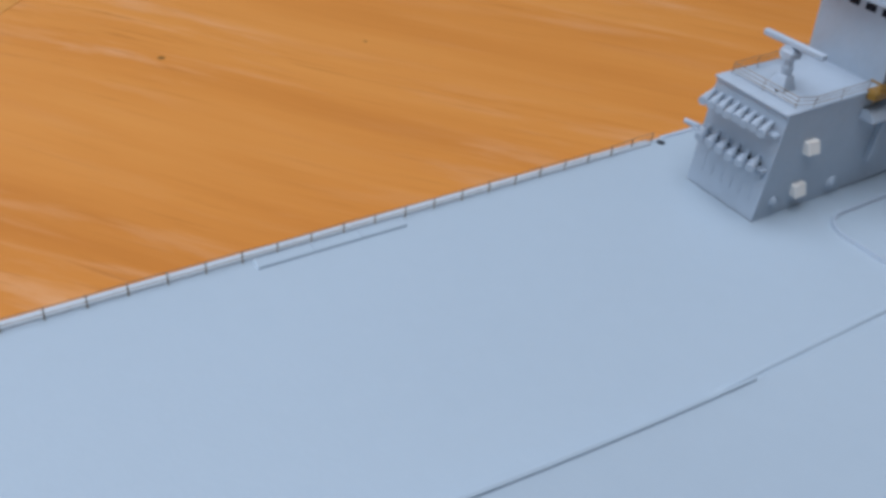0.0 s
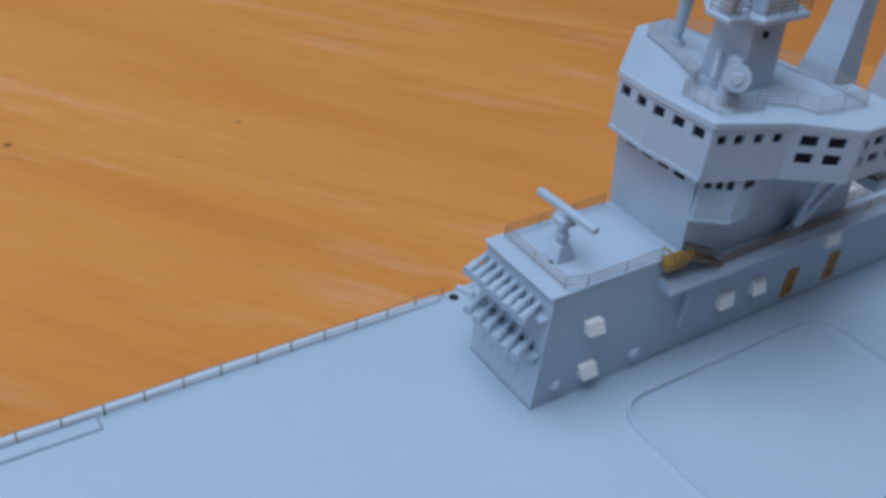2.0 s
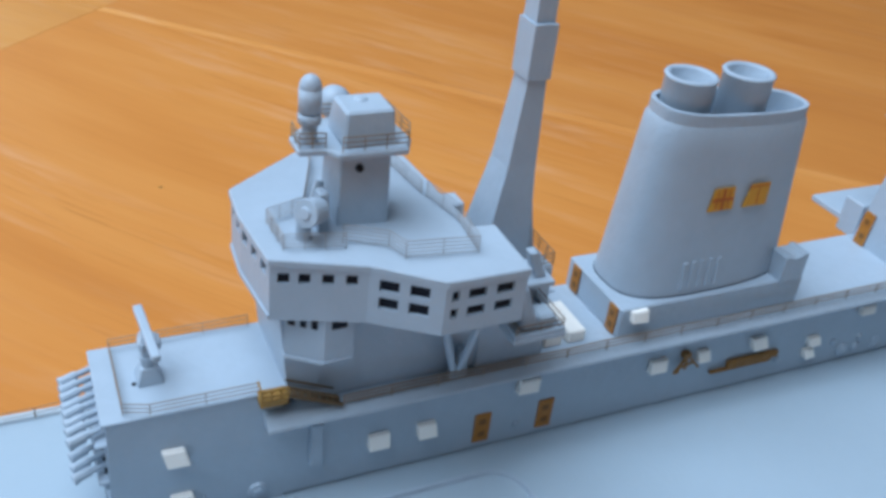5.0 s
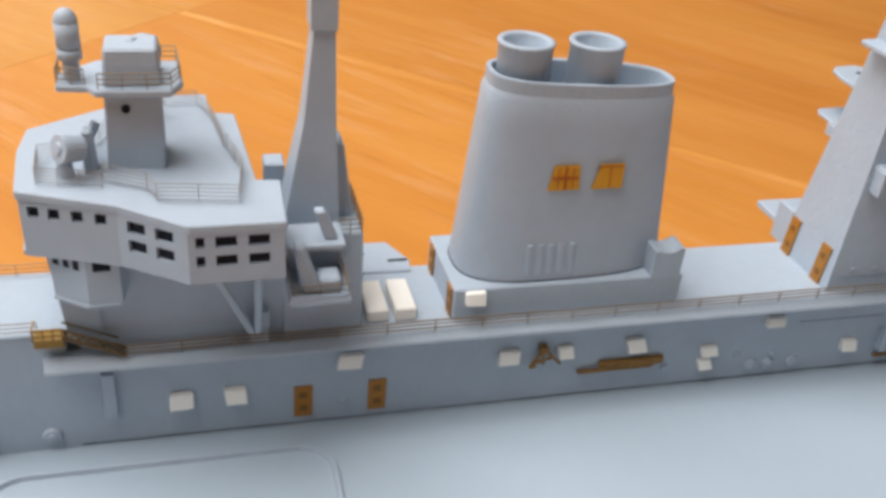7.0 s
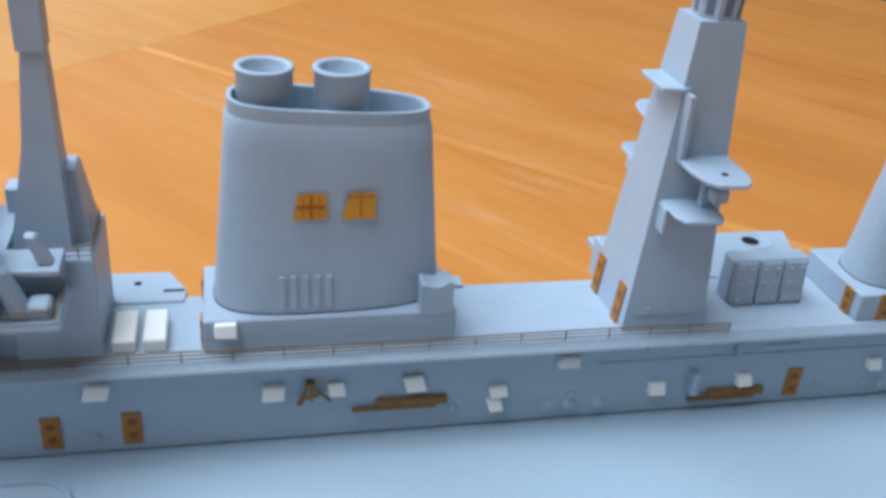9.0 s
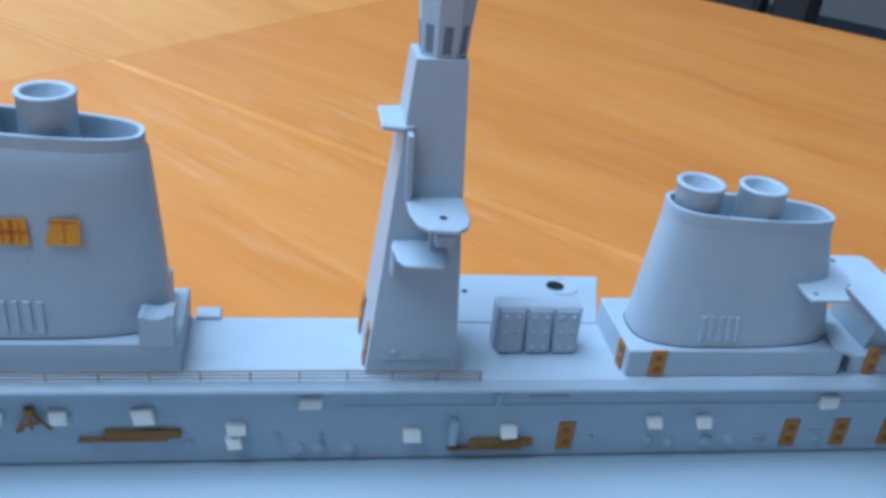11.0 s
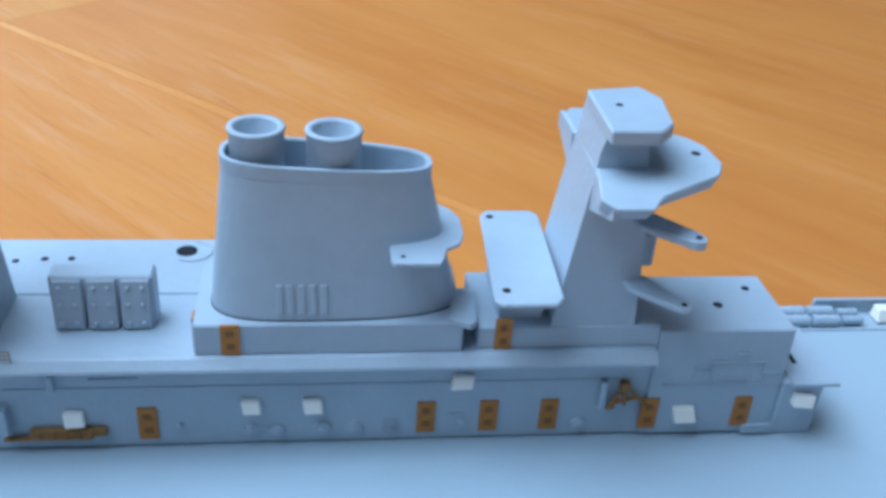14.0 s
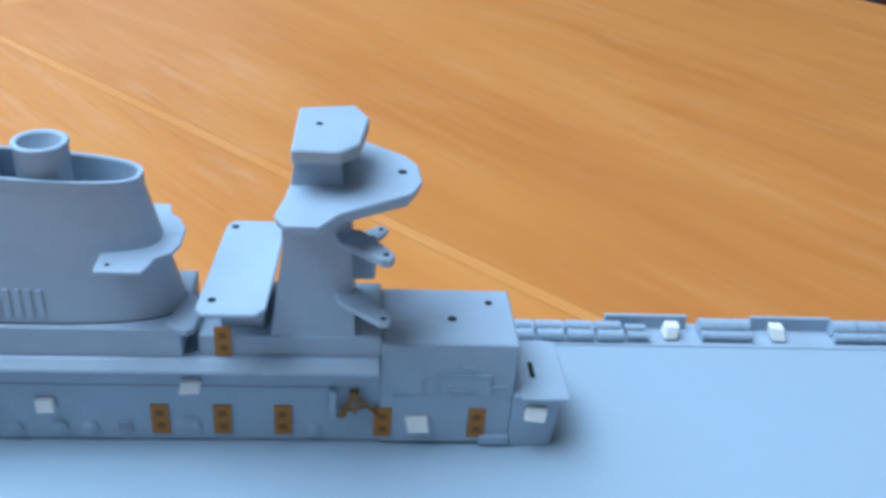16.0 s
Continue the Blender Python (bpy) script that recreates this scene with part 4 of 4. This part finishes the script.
for k in range(18):
    a0, a1 = math.radians(-130 + 12 * k), math.radians(-118 + 12 * k)
    rod(bm, (8.93 + 0.15 * math.cos(a0), 1.33 + 0.15 * math.sin(a0), 0.866), (8.93 + 0.15 * math.cos(a1), 1.33 + 0.15 * math.sin(a1), 0.866), 0.012, n=5)
part("raised_ring", bm, GREY, island)


# ------------------------------------------------ funnels
def funnel(x0, x1, tx0, tx1, z0, z1, yc, w0, w1, pipes, pr, pz, vent, label, shoulder=0.0):
    """A raked funnel casing with a rolled rim, an open well and two exhaust pipes."""
    bm = B()
    c0, c1 = x0 + (x1 - x0) * 0.36, tx0 + (tx1 - tx0) * 0.36
    n = 48
    rows = []

    def ring(cx, lf, la, w, z, drop=0.0, sharp=2.8):
        pts = oval(cx, yc, lf, la, w, n, sharp)
        lo, hi = cx - lf, cx + la
        return [bm.verts.new((x, y, z - drop * (x - lo) / (hi - lo))) for x, y in pts]

    D = 0.07
    for k in range(9):
        f = k / 8
        a, b, c, w = x0 + (tx0 - x0) * f, x1 + (tx1 - x1) * f, c0 + (c1 - c0) * f, w0 + (w1 - w0) * f
        rows.append(ring(c, c - a + shoulder, b - c + shoulder, w + shoulder, z0 + (z1 - 0.10 - 1.5 * shoulder - z0) * f, D * f))
    lf, la = c1 - tx0, tx1 - c1
    for o, z in ((0.002, z1 - 0.095), (0.002, z1 - 0.012), (0.0, z1), (-0.030, z1), (-0.036, z1 - 0.012), (-0.045, z1 - 0.22)):
        rows.append(ring(c1, lf + o, la + o, w1 + o, z, D))
    for a, b in zip(rows, rows[1:]):
        for i in range(n):
            bm.faces.new((a[i], a[(i + 1) % n], b[(i + 1) % n], b[i])).smooth = True
    bm.faces.new(rows[-1])
    bm.faces.new(rows[0][::-1])
    for k in (9, 10, 11, 12, 13) if shoulder else (8, 9, 10, 11, 12, 13):
        for i in range(n):
            bm.edges.get((rows[k][i], rows[k][(i + 1) % n])).smooth = False
    bmesh.ops.recalc_face_normals(bm, faces=bm.faces)
    f = part("funnel", bm, GREY, ship, label)
    for x, y in pipes:
        bm = B(); pipe(bm, (x, y, z1 - 0.35), pz, pr, 0.04)
        part("exhaust_pipe", bm, GREY, f)
    vx0, vx1, vz0, vz1, vy0, vy1 = vent
    for i in range(5):
        x = vx0 + (vx1 - vx0) * i / 4
        bm = B(); prism(bm, rect(x - 0.012, x + 0.034, vy0 - 0.005, vy0 + 0.03), rect(x - 0.022, x + 0.024, vy1 - 0.005, vy1 + 0.03), vz0, vz1, 0.006)
        part("louvre", bm, GREY, f)
    # thin dark band: contact shade at the funnel's foot joint, painted on
    bm = B()
    prism(bm, oval(c0, yc, c0 - x0 + 0.007 + shoulder, x1 - c0 + 0.007 + shoulder, w0 + 0.007 + shoulder, 40, 2.8), oval(c0, yc, c0 - x0 + 0.005 + shoulder, x1 - c0 + 0.005 + shoulder, w0 + 0.005 + shoulder, 40, 2.8), z0 - 0.004, z0 + 0.007)
    part("foot_contact_shade", bm, DARK, f)
    return f


def deckhouse(x0, x1, y0, y1, z1, label):
    bm = B(); box(bm, x0, x1, y0, y1, DECK1, z1, 0.012)
    return part("deckhouse", bm, GREY, ship, label)


h1 = deckhouse(3.84, 5.68, 0.0, 0.80, 1.12, "low deckhouse under the forward funnel")
white_block(h1, 4.0, 1.055, 0.17, 0.12, 0.06)
for y in (0.10, 0.66):
    etched_door(h1, 0, 0, 0.11, 0.24, m=Matrix.Translation((3.838 * U, y * U, 0.985 * U)) @ pose(0, 0, 0, 0, 0, -90))
bm = B()
saddle = [(5.40, 1.10), (5.64, 1.10), (5.64, 1.36), (5.61, 1.365), (5.57, 1.34), (5.52, 1.328), (5.47, 1.335), (5.43, 1.35), (5.40, 1.345)]
sides = [[bm.verts.new((x, y, z)) for x, z in saddle] for y in (-0.01, 0.18)]
for k in range(len(saddle)):
    m = (k + 1) % len(saddle)
    bm.faces.new((sides[0][k], sides[0][m], sides[1][m], sides[1][k]))
bm.faces.new(sides[0][::-1])
bm.faces.new(sides[1])
bmesh.ops.recalc_face_normals(bm, faces=bm.faces)
part("corner_screen", bm, GREY, h1, "saddle-topped block at the corner")
bm = B(); box(bm, 5.47, 5.56, 0.56, 0.74, 1.10, 1.34, 0.008)
part("corner_screen", bm, GREY, h1)
f1 = funnel(3.94, 5.58, 4.055, 5.45, 1.12, 2.66, 0.42, 0.35, 0.27, ((4.31, 0.44), (4.83, 0.42)), 0.192, 2.855, (4.40, 4.73, 1.18, 1.43, 0.043, 0.060), "tall raked grey funnel with two open pipes", 0.022)
# brass ventilation grilles, laid against the sloping side
for x, low, high, cross in ((4.60, (-0.125, 0.115), (-0.09, 0.10), True), (4.94, (-0.13, 0.105), (-0.075, 0.105), False)):
    bm = B()
    prism(bm, rect(*low, 0, 0.012), rect(*high, 0, 0.012), -0.095, 0.095)
    plain = len(bm.faces)
    mid = (low[0] + low[1] + high[0] + high[1]) / 4
    if cross:
        box(bm, mid - 0.011, mid + 0.011, -0.008, 0.002, -0.088, 0.088)
        box(bm, low[0] + 0.025, low[1] - 0.02, -0.008, 0.002, -0.012, 0.010)
        for k in (-0.5, 0.5):
            box(bm, mid + k * 0.11 - 0.004, mid + k * 0.11 + 0.004, -0.005, 0.002, -0.08, 0.08)
    else:
        box(bm, mid - 0.004, mid + 0.004, -0.004, 0.002, -0.08, 0.085)
        box(bm, low[0] + 0.03, high[1] - 0.015, -0.004, 0.002, 0.072, 0.082)
    for f in list(bm.faces)[plain:]:
        f.material_index = 1
    g = part("grille", bm, GOLD, f1, "reddish-gold etched brass grille with a cross" if cross else "plain gold etched brass grille")
    g.data.materials.append(COPPER)
    g.matrix_local = Matrix.Translation((x * U, 0.078 * U, 1.965 * U)) @ pose(0, 0, 0, -3, 0, 0)

h2 = deckhouse(9.10, 10.95, -0.05, 0.76, 1.10, "low deckhouse under the aft funnel")
etched_door(h2, 9.35, 0.985, 0.13, 0.24, y=-0.05)
etched_door(h2, 0, 0, 0.11, 0.24, m=Matrix.Translation((9.098 * U, 0.10 * U, 0.97 * U)) @ pose(0, 0, 0, 0, 0, -90))
f2 = funnel(9.20, 10.93, 9.31, 10.70, 1.10, 2.23, 0.33, 0.34, 0.25, ((9.55, 0.34), (10.05, 0.31)), 0.18, 2.39, (9.68, 9.98, 1.16, 1.38, -0.012, 0.01), "lower raked grey funnel with two open pipes")
bm = B(); prism(bm, [(10.42, 0.06), (10.42, -0.14), (10.44, -0.17), (10.74, -0.17), (10.77, -0.10), (10.80, 0.02), (10.90, 0.10), (10.94, 0.22), (10.94, 0.36), (10.6, 0.36)], [(10.42, 0.06), (10.42, -0.14), (10.44, -0.17), (10.74, -0.17), (10.77, -0.10), (10.80, 0.02), (10.90, 0.10), (10.94, 0.22), (10.94, 0.36), (10.6, 0.36)], 1.625, 1.655, 0.005)
part("funnel_shelf", bm, GREY, f2)
bm = B(); prism(bm, [(10.6, 0.36), (10.94, 0.36), (10.94, 0.46), (10.88, 0.60), (10.80, 0.68), (10.77, 0.82), (10.44, 0.84), (10.42, 0.62)], [(10.6, 0.36), (10.94, 0.36), (10.94, 0.46), (10.88, 0.60), (10.80, 0.68), (10.77, 0.82), (10.44, 0.84), (10.42, 0.62)], 1.625, 1.655, 0.005)
part("funnel_shelf", bm, GREY, f2)
bm = B(); rod(bm, (10.50, -0.08, 1.64), (10.50, -0.08, 1.657), 0.018, n=8)
part("shelf_hole", bm, DARK, f2)
bm = B(); wedge = [(10.84, -0.05), (10.99, -0.10), (11.04, -0.04), (11.08, 0.30), (10.95, 0.35), (10.88, 0.2)]; prism(bm, wedge, wedge, [1.10, 1.07, 1.05, 1.07, 1.10, 1.10], [1.14, 1.12, 1.11, 1.13, 1.14, 1.14], 0.006)
part("rear_wedge", bm, GREY, h2)

# grey lockers by the second mast
bm = B(); box(bm, 8.10, 8.80, 0.32, 0.50, DECK1, 1.26, 0.015)
part("locker_rack", bm, GREY, island, "grey rack of three lockers")
for i in range(3):
    x = 8.12 + 0.228 * i
    bm = B(); prism(bm, rect(x, x + 0.205, 0.255, 0.33), rect(x, x + 0.205, 0.305, 0.33), DECK1 + 0.01, 1.24, 0.012)
    part("locker_door", bm, GREY, island)
    for z in (0.91, 1.05, 1.18):
        for dx in (0.05, 0.15):
            bm = B(); box(bm, x + dx - 0.016, x + dx + 0.018, 0.238 + 0.13 * (z - 0.86), 0.275 + 0.13 * (z - 0.86), z - 0.016, z + 0.016, 0.008)
            part("locker_clip", bm, GREY, island)

# ------------------------------------------------ second mast
bm = B()
low, kink = rect(7.04, 7.74, 0.0, 0.70), [(7.25, 0.16), (7.605, 0.16), (7.605, 0.52), (7.25, 0.52)]
prism(bm, low, kink, DECK1, 3.28)
mm = part("mainmast", bm, GREY, ship, "tall tapering plastic mast with small platforms")
bm = B()
cx, cy = 7.45, 0.34
o8 = lambda r: [(cx + r * math.cos(math.radians(22.5 + 45 * i)), cy + r * math.sin(math.radians(22.5 + 45 * i))) for i in range(8)]
prism(bm, o8(0.17), o8(0.27), 3.28, 4.6)
part("mast_head", bm, GREY, mm)
# slots as proud panels, with their shade in the colour
for a in range(8):
    t = math.radians(45 * a)
    c, s = math.cos(t), math.sin(t)
    p = lambda r, w, z: (cx + r * c - w * s, cy + r * s + w * c, z)
    bm = B()
    put(bm, [p(0.163, -0.03, 3.31), p(0.163, 0.03, 3.31), p(0.178, 0.03, 3.50), p(0.178, -0.03, 3.50), p(0.12, -0.03, 3.31), p(0.12, 0.03, 3.31), p(0.12, 0.03, 3.50), p(0.12, -0.03, 3.50)],
        [(0, 1, 2, 3), (0, 4, 5, 1), (1, 5, 6, 2), (2, 6, 7, 3), (3, 7, 4, 0)])
    part("mast_slot_shade", bm, SLOT, mm)
side = lambda z: 0.16 * (z - DECK1) / (3.28 - DECK1)
for sgn in (1, -1):
    def Y(z, out):
        base = side(z) if sgn == 1 else 0.70 - 0.18 * (z - DECK1) / (3.28 - DECK1)
        return base - sgn * out
    up = 0.0 if sgn == 1 else 0.08
    sh = [(7.24, Y(2.3, -0.05)), (7.25, Y(2.3, 0.26)), (7.29, Y(2.3, 0.43)), (7.36, Y(2.3, 0.50)), (7.55, Y(2.3, 0.52)), (7.62, Y(2.3, 0.46)), (7.66, Y(2.3, 0.34)), (7.66, Y(2.3, -0.05))]
    bm = B(); prism(bm, sh, sh, 2.27 + up, 2.305 + up, 0.008)
    part("mast_platform", bm, GREY, mm)
    bm = B(); rod(bm, (7.47, Y(2.3, 0.33), 2.28 + up), (7.47, Y(2.3, 0.33), 2.309 + up), 0.028, n=10)
    part("platform_hole", bm, DARK, mm)
    sh = [(7.18, Y(1.96, -0.05)), (7.18, Y(1.96, 0.28)), (7.23, Y(1.96, 0.37)), (7.50, Y(1.96, 0.39)), (7.55, Y(1.96, 0.30)), (7.57, Y(1.96, -0.05))]
    bm = B(); prism(bm, sh, sh, 1.94 + up, 1.97 + up, 0.008); box(bm, 7.17, 7.20, *sorted((Y(1.9, -0.02), Y(1.9, 0.13))), 1.74 if sgn == 1 else 1.93, 1.95 + up, 0.006)
    part("mast_platform", bm, GREY, mm)
    bm = B(); box(bm, 7.42, 7.48, *sorted((Y(2.0, 0.10), Y(2.0, 0.16))), 1.97, 2.27, 0.006); box(bm, 7.44, 7.58, *sorted((Y(2.0, 0.18), Y(2.0, 0.28))), 2.05, 2.16, 0.02)
    part("sensor", bm, GREY, mm)
bm = B(); prism(bm, [(7.05, 0.12), (7.20, 0.09), (7.28, 0.12), (7.30, 0.52), (7.22, 0.54), (7.05, 0.52)], [(7.05, 0.12), (7.20, 0.09), (7.28, 0.12), (7.30, 0.52), (7.22, 0.54), (7.05, 0.52)], 2.78, 2.82, 0.008)
prism(bm, rect(7.24, 7.28, 0.02, 0.11), rect(7.22, 7.26, 0.0, 0.12), 2.30, 2.79)
part("mast_platform", bm, GREY, mm)
for y in (0.16, 0.61):
    etched_door(mm, 0, 0, 0.12, 0.34, m=Matrix.Translation((7.052 * U, y * U, 1.02 * U)) @ pose(0, 0, 0, 0, 0, -90) @ pose(0, 0, 0, -5, 0, 0))
bm = B(); box(bm, 7.15, 7.62, -0.0, 0.03, 0.98, 0.99); rod(bm, (7.25, 0.02, 1.03), (7.25, 0.0, 1.03), 0.025, n=8); rod(bm, (7.46, 0.02, 1.03), (7.46, 0.0, 1.03), 0.025, n=8)
part("base_relief", bm, GREY, mm)

# ------------------------------------------------ third mast and its platforms
bm = B(); prism(bm, rect(11.06, 12.4, -0.02, 0.74), rect(11.06, 12.4, -0.01, 0.74), DECK1, 1.03, 0.01)
mh = part("mast_base_house", bm, GREY, ship, "low house at the foot of the aft mast")
etched_door(mh, 11.24, 0.985, 0.12, 0.25, y=-0.02)
bm = B(); prism(bm, [(11.58, 0.0), (12.2, 0.0), (12.2, 0.66), (11.58, 0.72)], [(11.74, 0.0), (12.13, 0.02), (12.13, 0.66), (11.74, 0.63)], 1.0, 2.25)
am = part("aft_mast", bm, GREY, ship, "stout tapering aft mast with overhanging platforms")
bm = B(); prism(bm, rect(11.76, 12.1, 0.02, 0.53), rect(11.79, 12.06, 0.04, 0.53), 2.2, 2.5)
part("mast_neck", bm, GREY, am)
bm = B()
shape = [(0.62, 2.15), (-0.02, 2.15), (0.02, 2.25), (0.03, 2.38), (-0.02, 2.50), (0.60, 2.50), (0.58, 2.36)]
sides = [[bm.verts.new((x + 0.128 * (z - 2.15), y, z)) for y, z in shape] for x in (11.7285, 11.78)]
for i in range(len(shape)):
    j = (i + 1) % len(shape)
    bm.faces.new((sides[0][i], sides[0][j], sides[1][j], sides[1][i]))
bm.faces.new(sides[0][::-1])
bm.faces.new(sides[1])
bmesh.ops.recalc_face_normals(bm, faces=bm.faces)
part("mast_front", bm, GREY, am)
top = [(11.755, -0.14), (12.08, -0.14), (12.20, 0.0), (12.26, 0.44), (12.16, 0.66), (11.77, 0.58)]
bm = B(); prism(bm, top, top, 2.49, 2.59, 0.012)
part("top_platform", bm, GREY, am)
for y0, y1 in ((0.62, 1.04), (-0.02, -0.50)):
    bm = B()
    rows = [[bm.verts.new((x, y, z)) for y, z in ((y0, 1.98), (y1, 2.15), (y1, 2.25), (y0, 2.25))] for x in (11.722, 11.765)]
    for k in range(4):
        m = (k + 1) % 4
        bm.faces.new((rows[0][k], rows[0][m], rows[1][m], rows[1][k]))
    bm.faces.new(rows[0][::-1])
    bm.faces.new(rows[1])
    bmesh.ops.recalc_face_normals(bm, faces=bm.faces)
    part("wing_web", bm, GREY, am)
nose = [(11.735, -0.04), (11.66, -0.42), (11.74, -0.56), (11.96, -0.56), (12.08, -0.38), (12.56, -0.06), (12.64, 0.12), (12.62, 0.40), (12.54, 0.54), (12.10, 0.90), (11.98, 1.08), (11.80, 1.08), (11.735, 0.98), (11.74, 0.60)]
bm = B(); prism(bm, [(x * 0.94 + 0.06 * 11.9, y * 0.85 + 0.03) for x, y in nose], nose, 2.135, 2.26, 0.012)
part("nose_platform", bm, GREY, am, "pointed platform with a hole in its nose")
for x, y, z, r in ((11.92, 0.30, 2.592, 0.026), (12.50, 0.27, 2.262, 0.034)):
    bm = B(); rod(bm, (x, y, z - 0.02), (x, y, z), r, n=10)
    part("platform_hole", bm, DARK, am)
for z, up in ((1.90, 0.03), (1.41, 0.0)):
    for sgn in (1, -1):
        Q = lambda x, y: (x, 0.32 + sgn * (y - 0.32))
        tear = [Q(12.04, 0.06), Q(12.07, -0.10), Q(12.16, -0.19), Q(12.36, -0.37), Q(12.42, -0.37), Q(12.45, -0.31), Q(12.42, -0.24), Q(12.22, 0.08)]
        bm = B(); prism(bm, tear, tear, z - 0.04, [z, z, z, z + up, z + up, z + up, z + up, z], 0.008)
        part("bracket", bm, GREY, am)
        bm = B(); rod(bm, (*Q(12.39, -0.31), z + up - 0.02), (*Q(12.39, -0.31), z + up + 0.003), 0.022, n=8)
        part("bracket_hole", bm, DARK, am)
bm = B(); box(bm, 12.13, 12.34, 0.22, 0.44, 1.38, 1.66, 0.03, 2)
part("lamp_box", bm, GREY, am)
# flat shelf forward of the mast
sh = [(11.10, -0.26), (11.16, -0.32), (11.52, -0.32), (11.58, -0.24), (11.63, 0.92), (11.58, 1.0), (11.22, 1.0), (11.17, 0.92)]
bm = B(); prism(bm, sh, sh, 1.39, 1.43, 0.01)
part("mast_shelf", bm, GREY, am, "flat rectangular shelf with two holes")
bm = B(); prism(bm, rect(11.22, 11.52, 0.1, 0.66), rect(11.20, 11.55, 0.0, 0.72), 1.0, 1.40)
part("shelf_support", bm, GREY, am)
for x, y in ((11.20, -0.15), (11.24, 0.89)):
    bm = B(); rod(bm, (x, y, 1.41), (x, y, 1.433), 0.03, n=10)
    part("shelf_hole", bm, DARK, am)

# ------------------------------------------------ life rafts and screens on the after deck edge
def raft(x, y, z, length=0.25, r=0.055):
    bm = B()
    rod(bm, (x, y, z), (x + length, y, z), r, n=14)
    for k in (0.12, 0.5, 0.88):
        rod(bm, (x + length * k - 0.008, y, z), (x + length * k + 0.008, y, z), r + 0.006, n=14)
    return part("life_raft", bm, GREY, ship, "grey moulded life raft canister")


for i in range(4):
    raft(13.62 + 0.29 * i, 1.42, 0.055)
    raft(13.62 + 0.29 * i, 1.56, 0.06)
raft(14.78, 1.42, 0.06, 0.2, 0.04)
raft(14.78, 1.54, 0.06, 0.2, 0.04)
for x in (15.52, 15.77, 16.86, 17.10, 17.34):
    raft(x, 1.58, 0.075, 0.25, 0.075)
    raft(x, 1.46, 0.045, 0.25, 0.045)
for x in (14.60, 16.06, 17.55):
    bm = B(); box(bm, x, x + 0.82, 1.64, 1.68, -0.06, 0.14, 0.008)
    part("deck_screen", bm, GREY, ship)
bm = B(); box(bm, 13.4, 18.0, STBD, 1.74, -0.07, -0.005, 0.01)
part("deck_edge_shelf", bm, GREY, ship)
for x in (15.16, 16.24):
    ob = white_block(ship, x + 0.06, 0.07, 0.15, 0.14, 0.16, y=1.58)
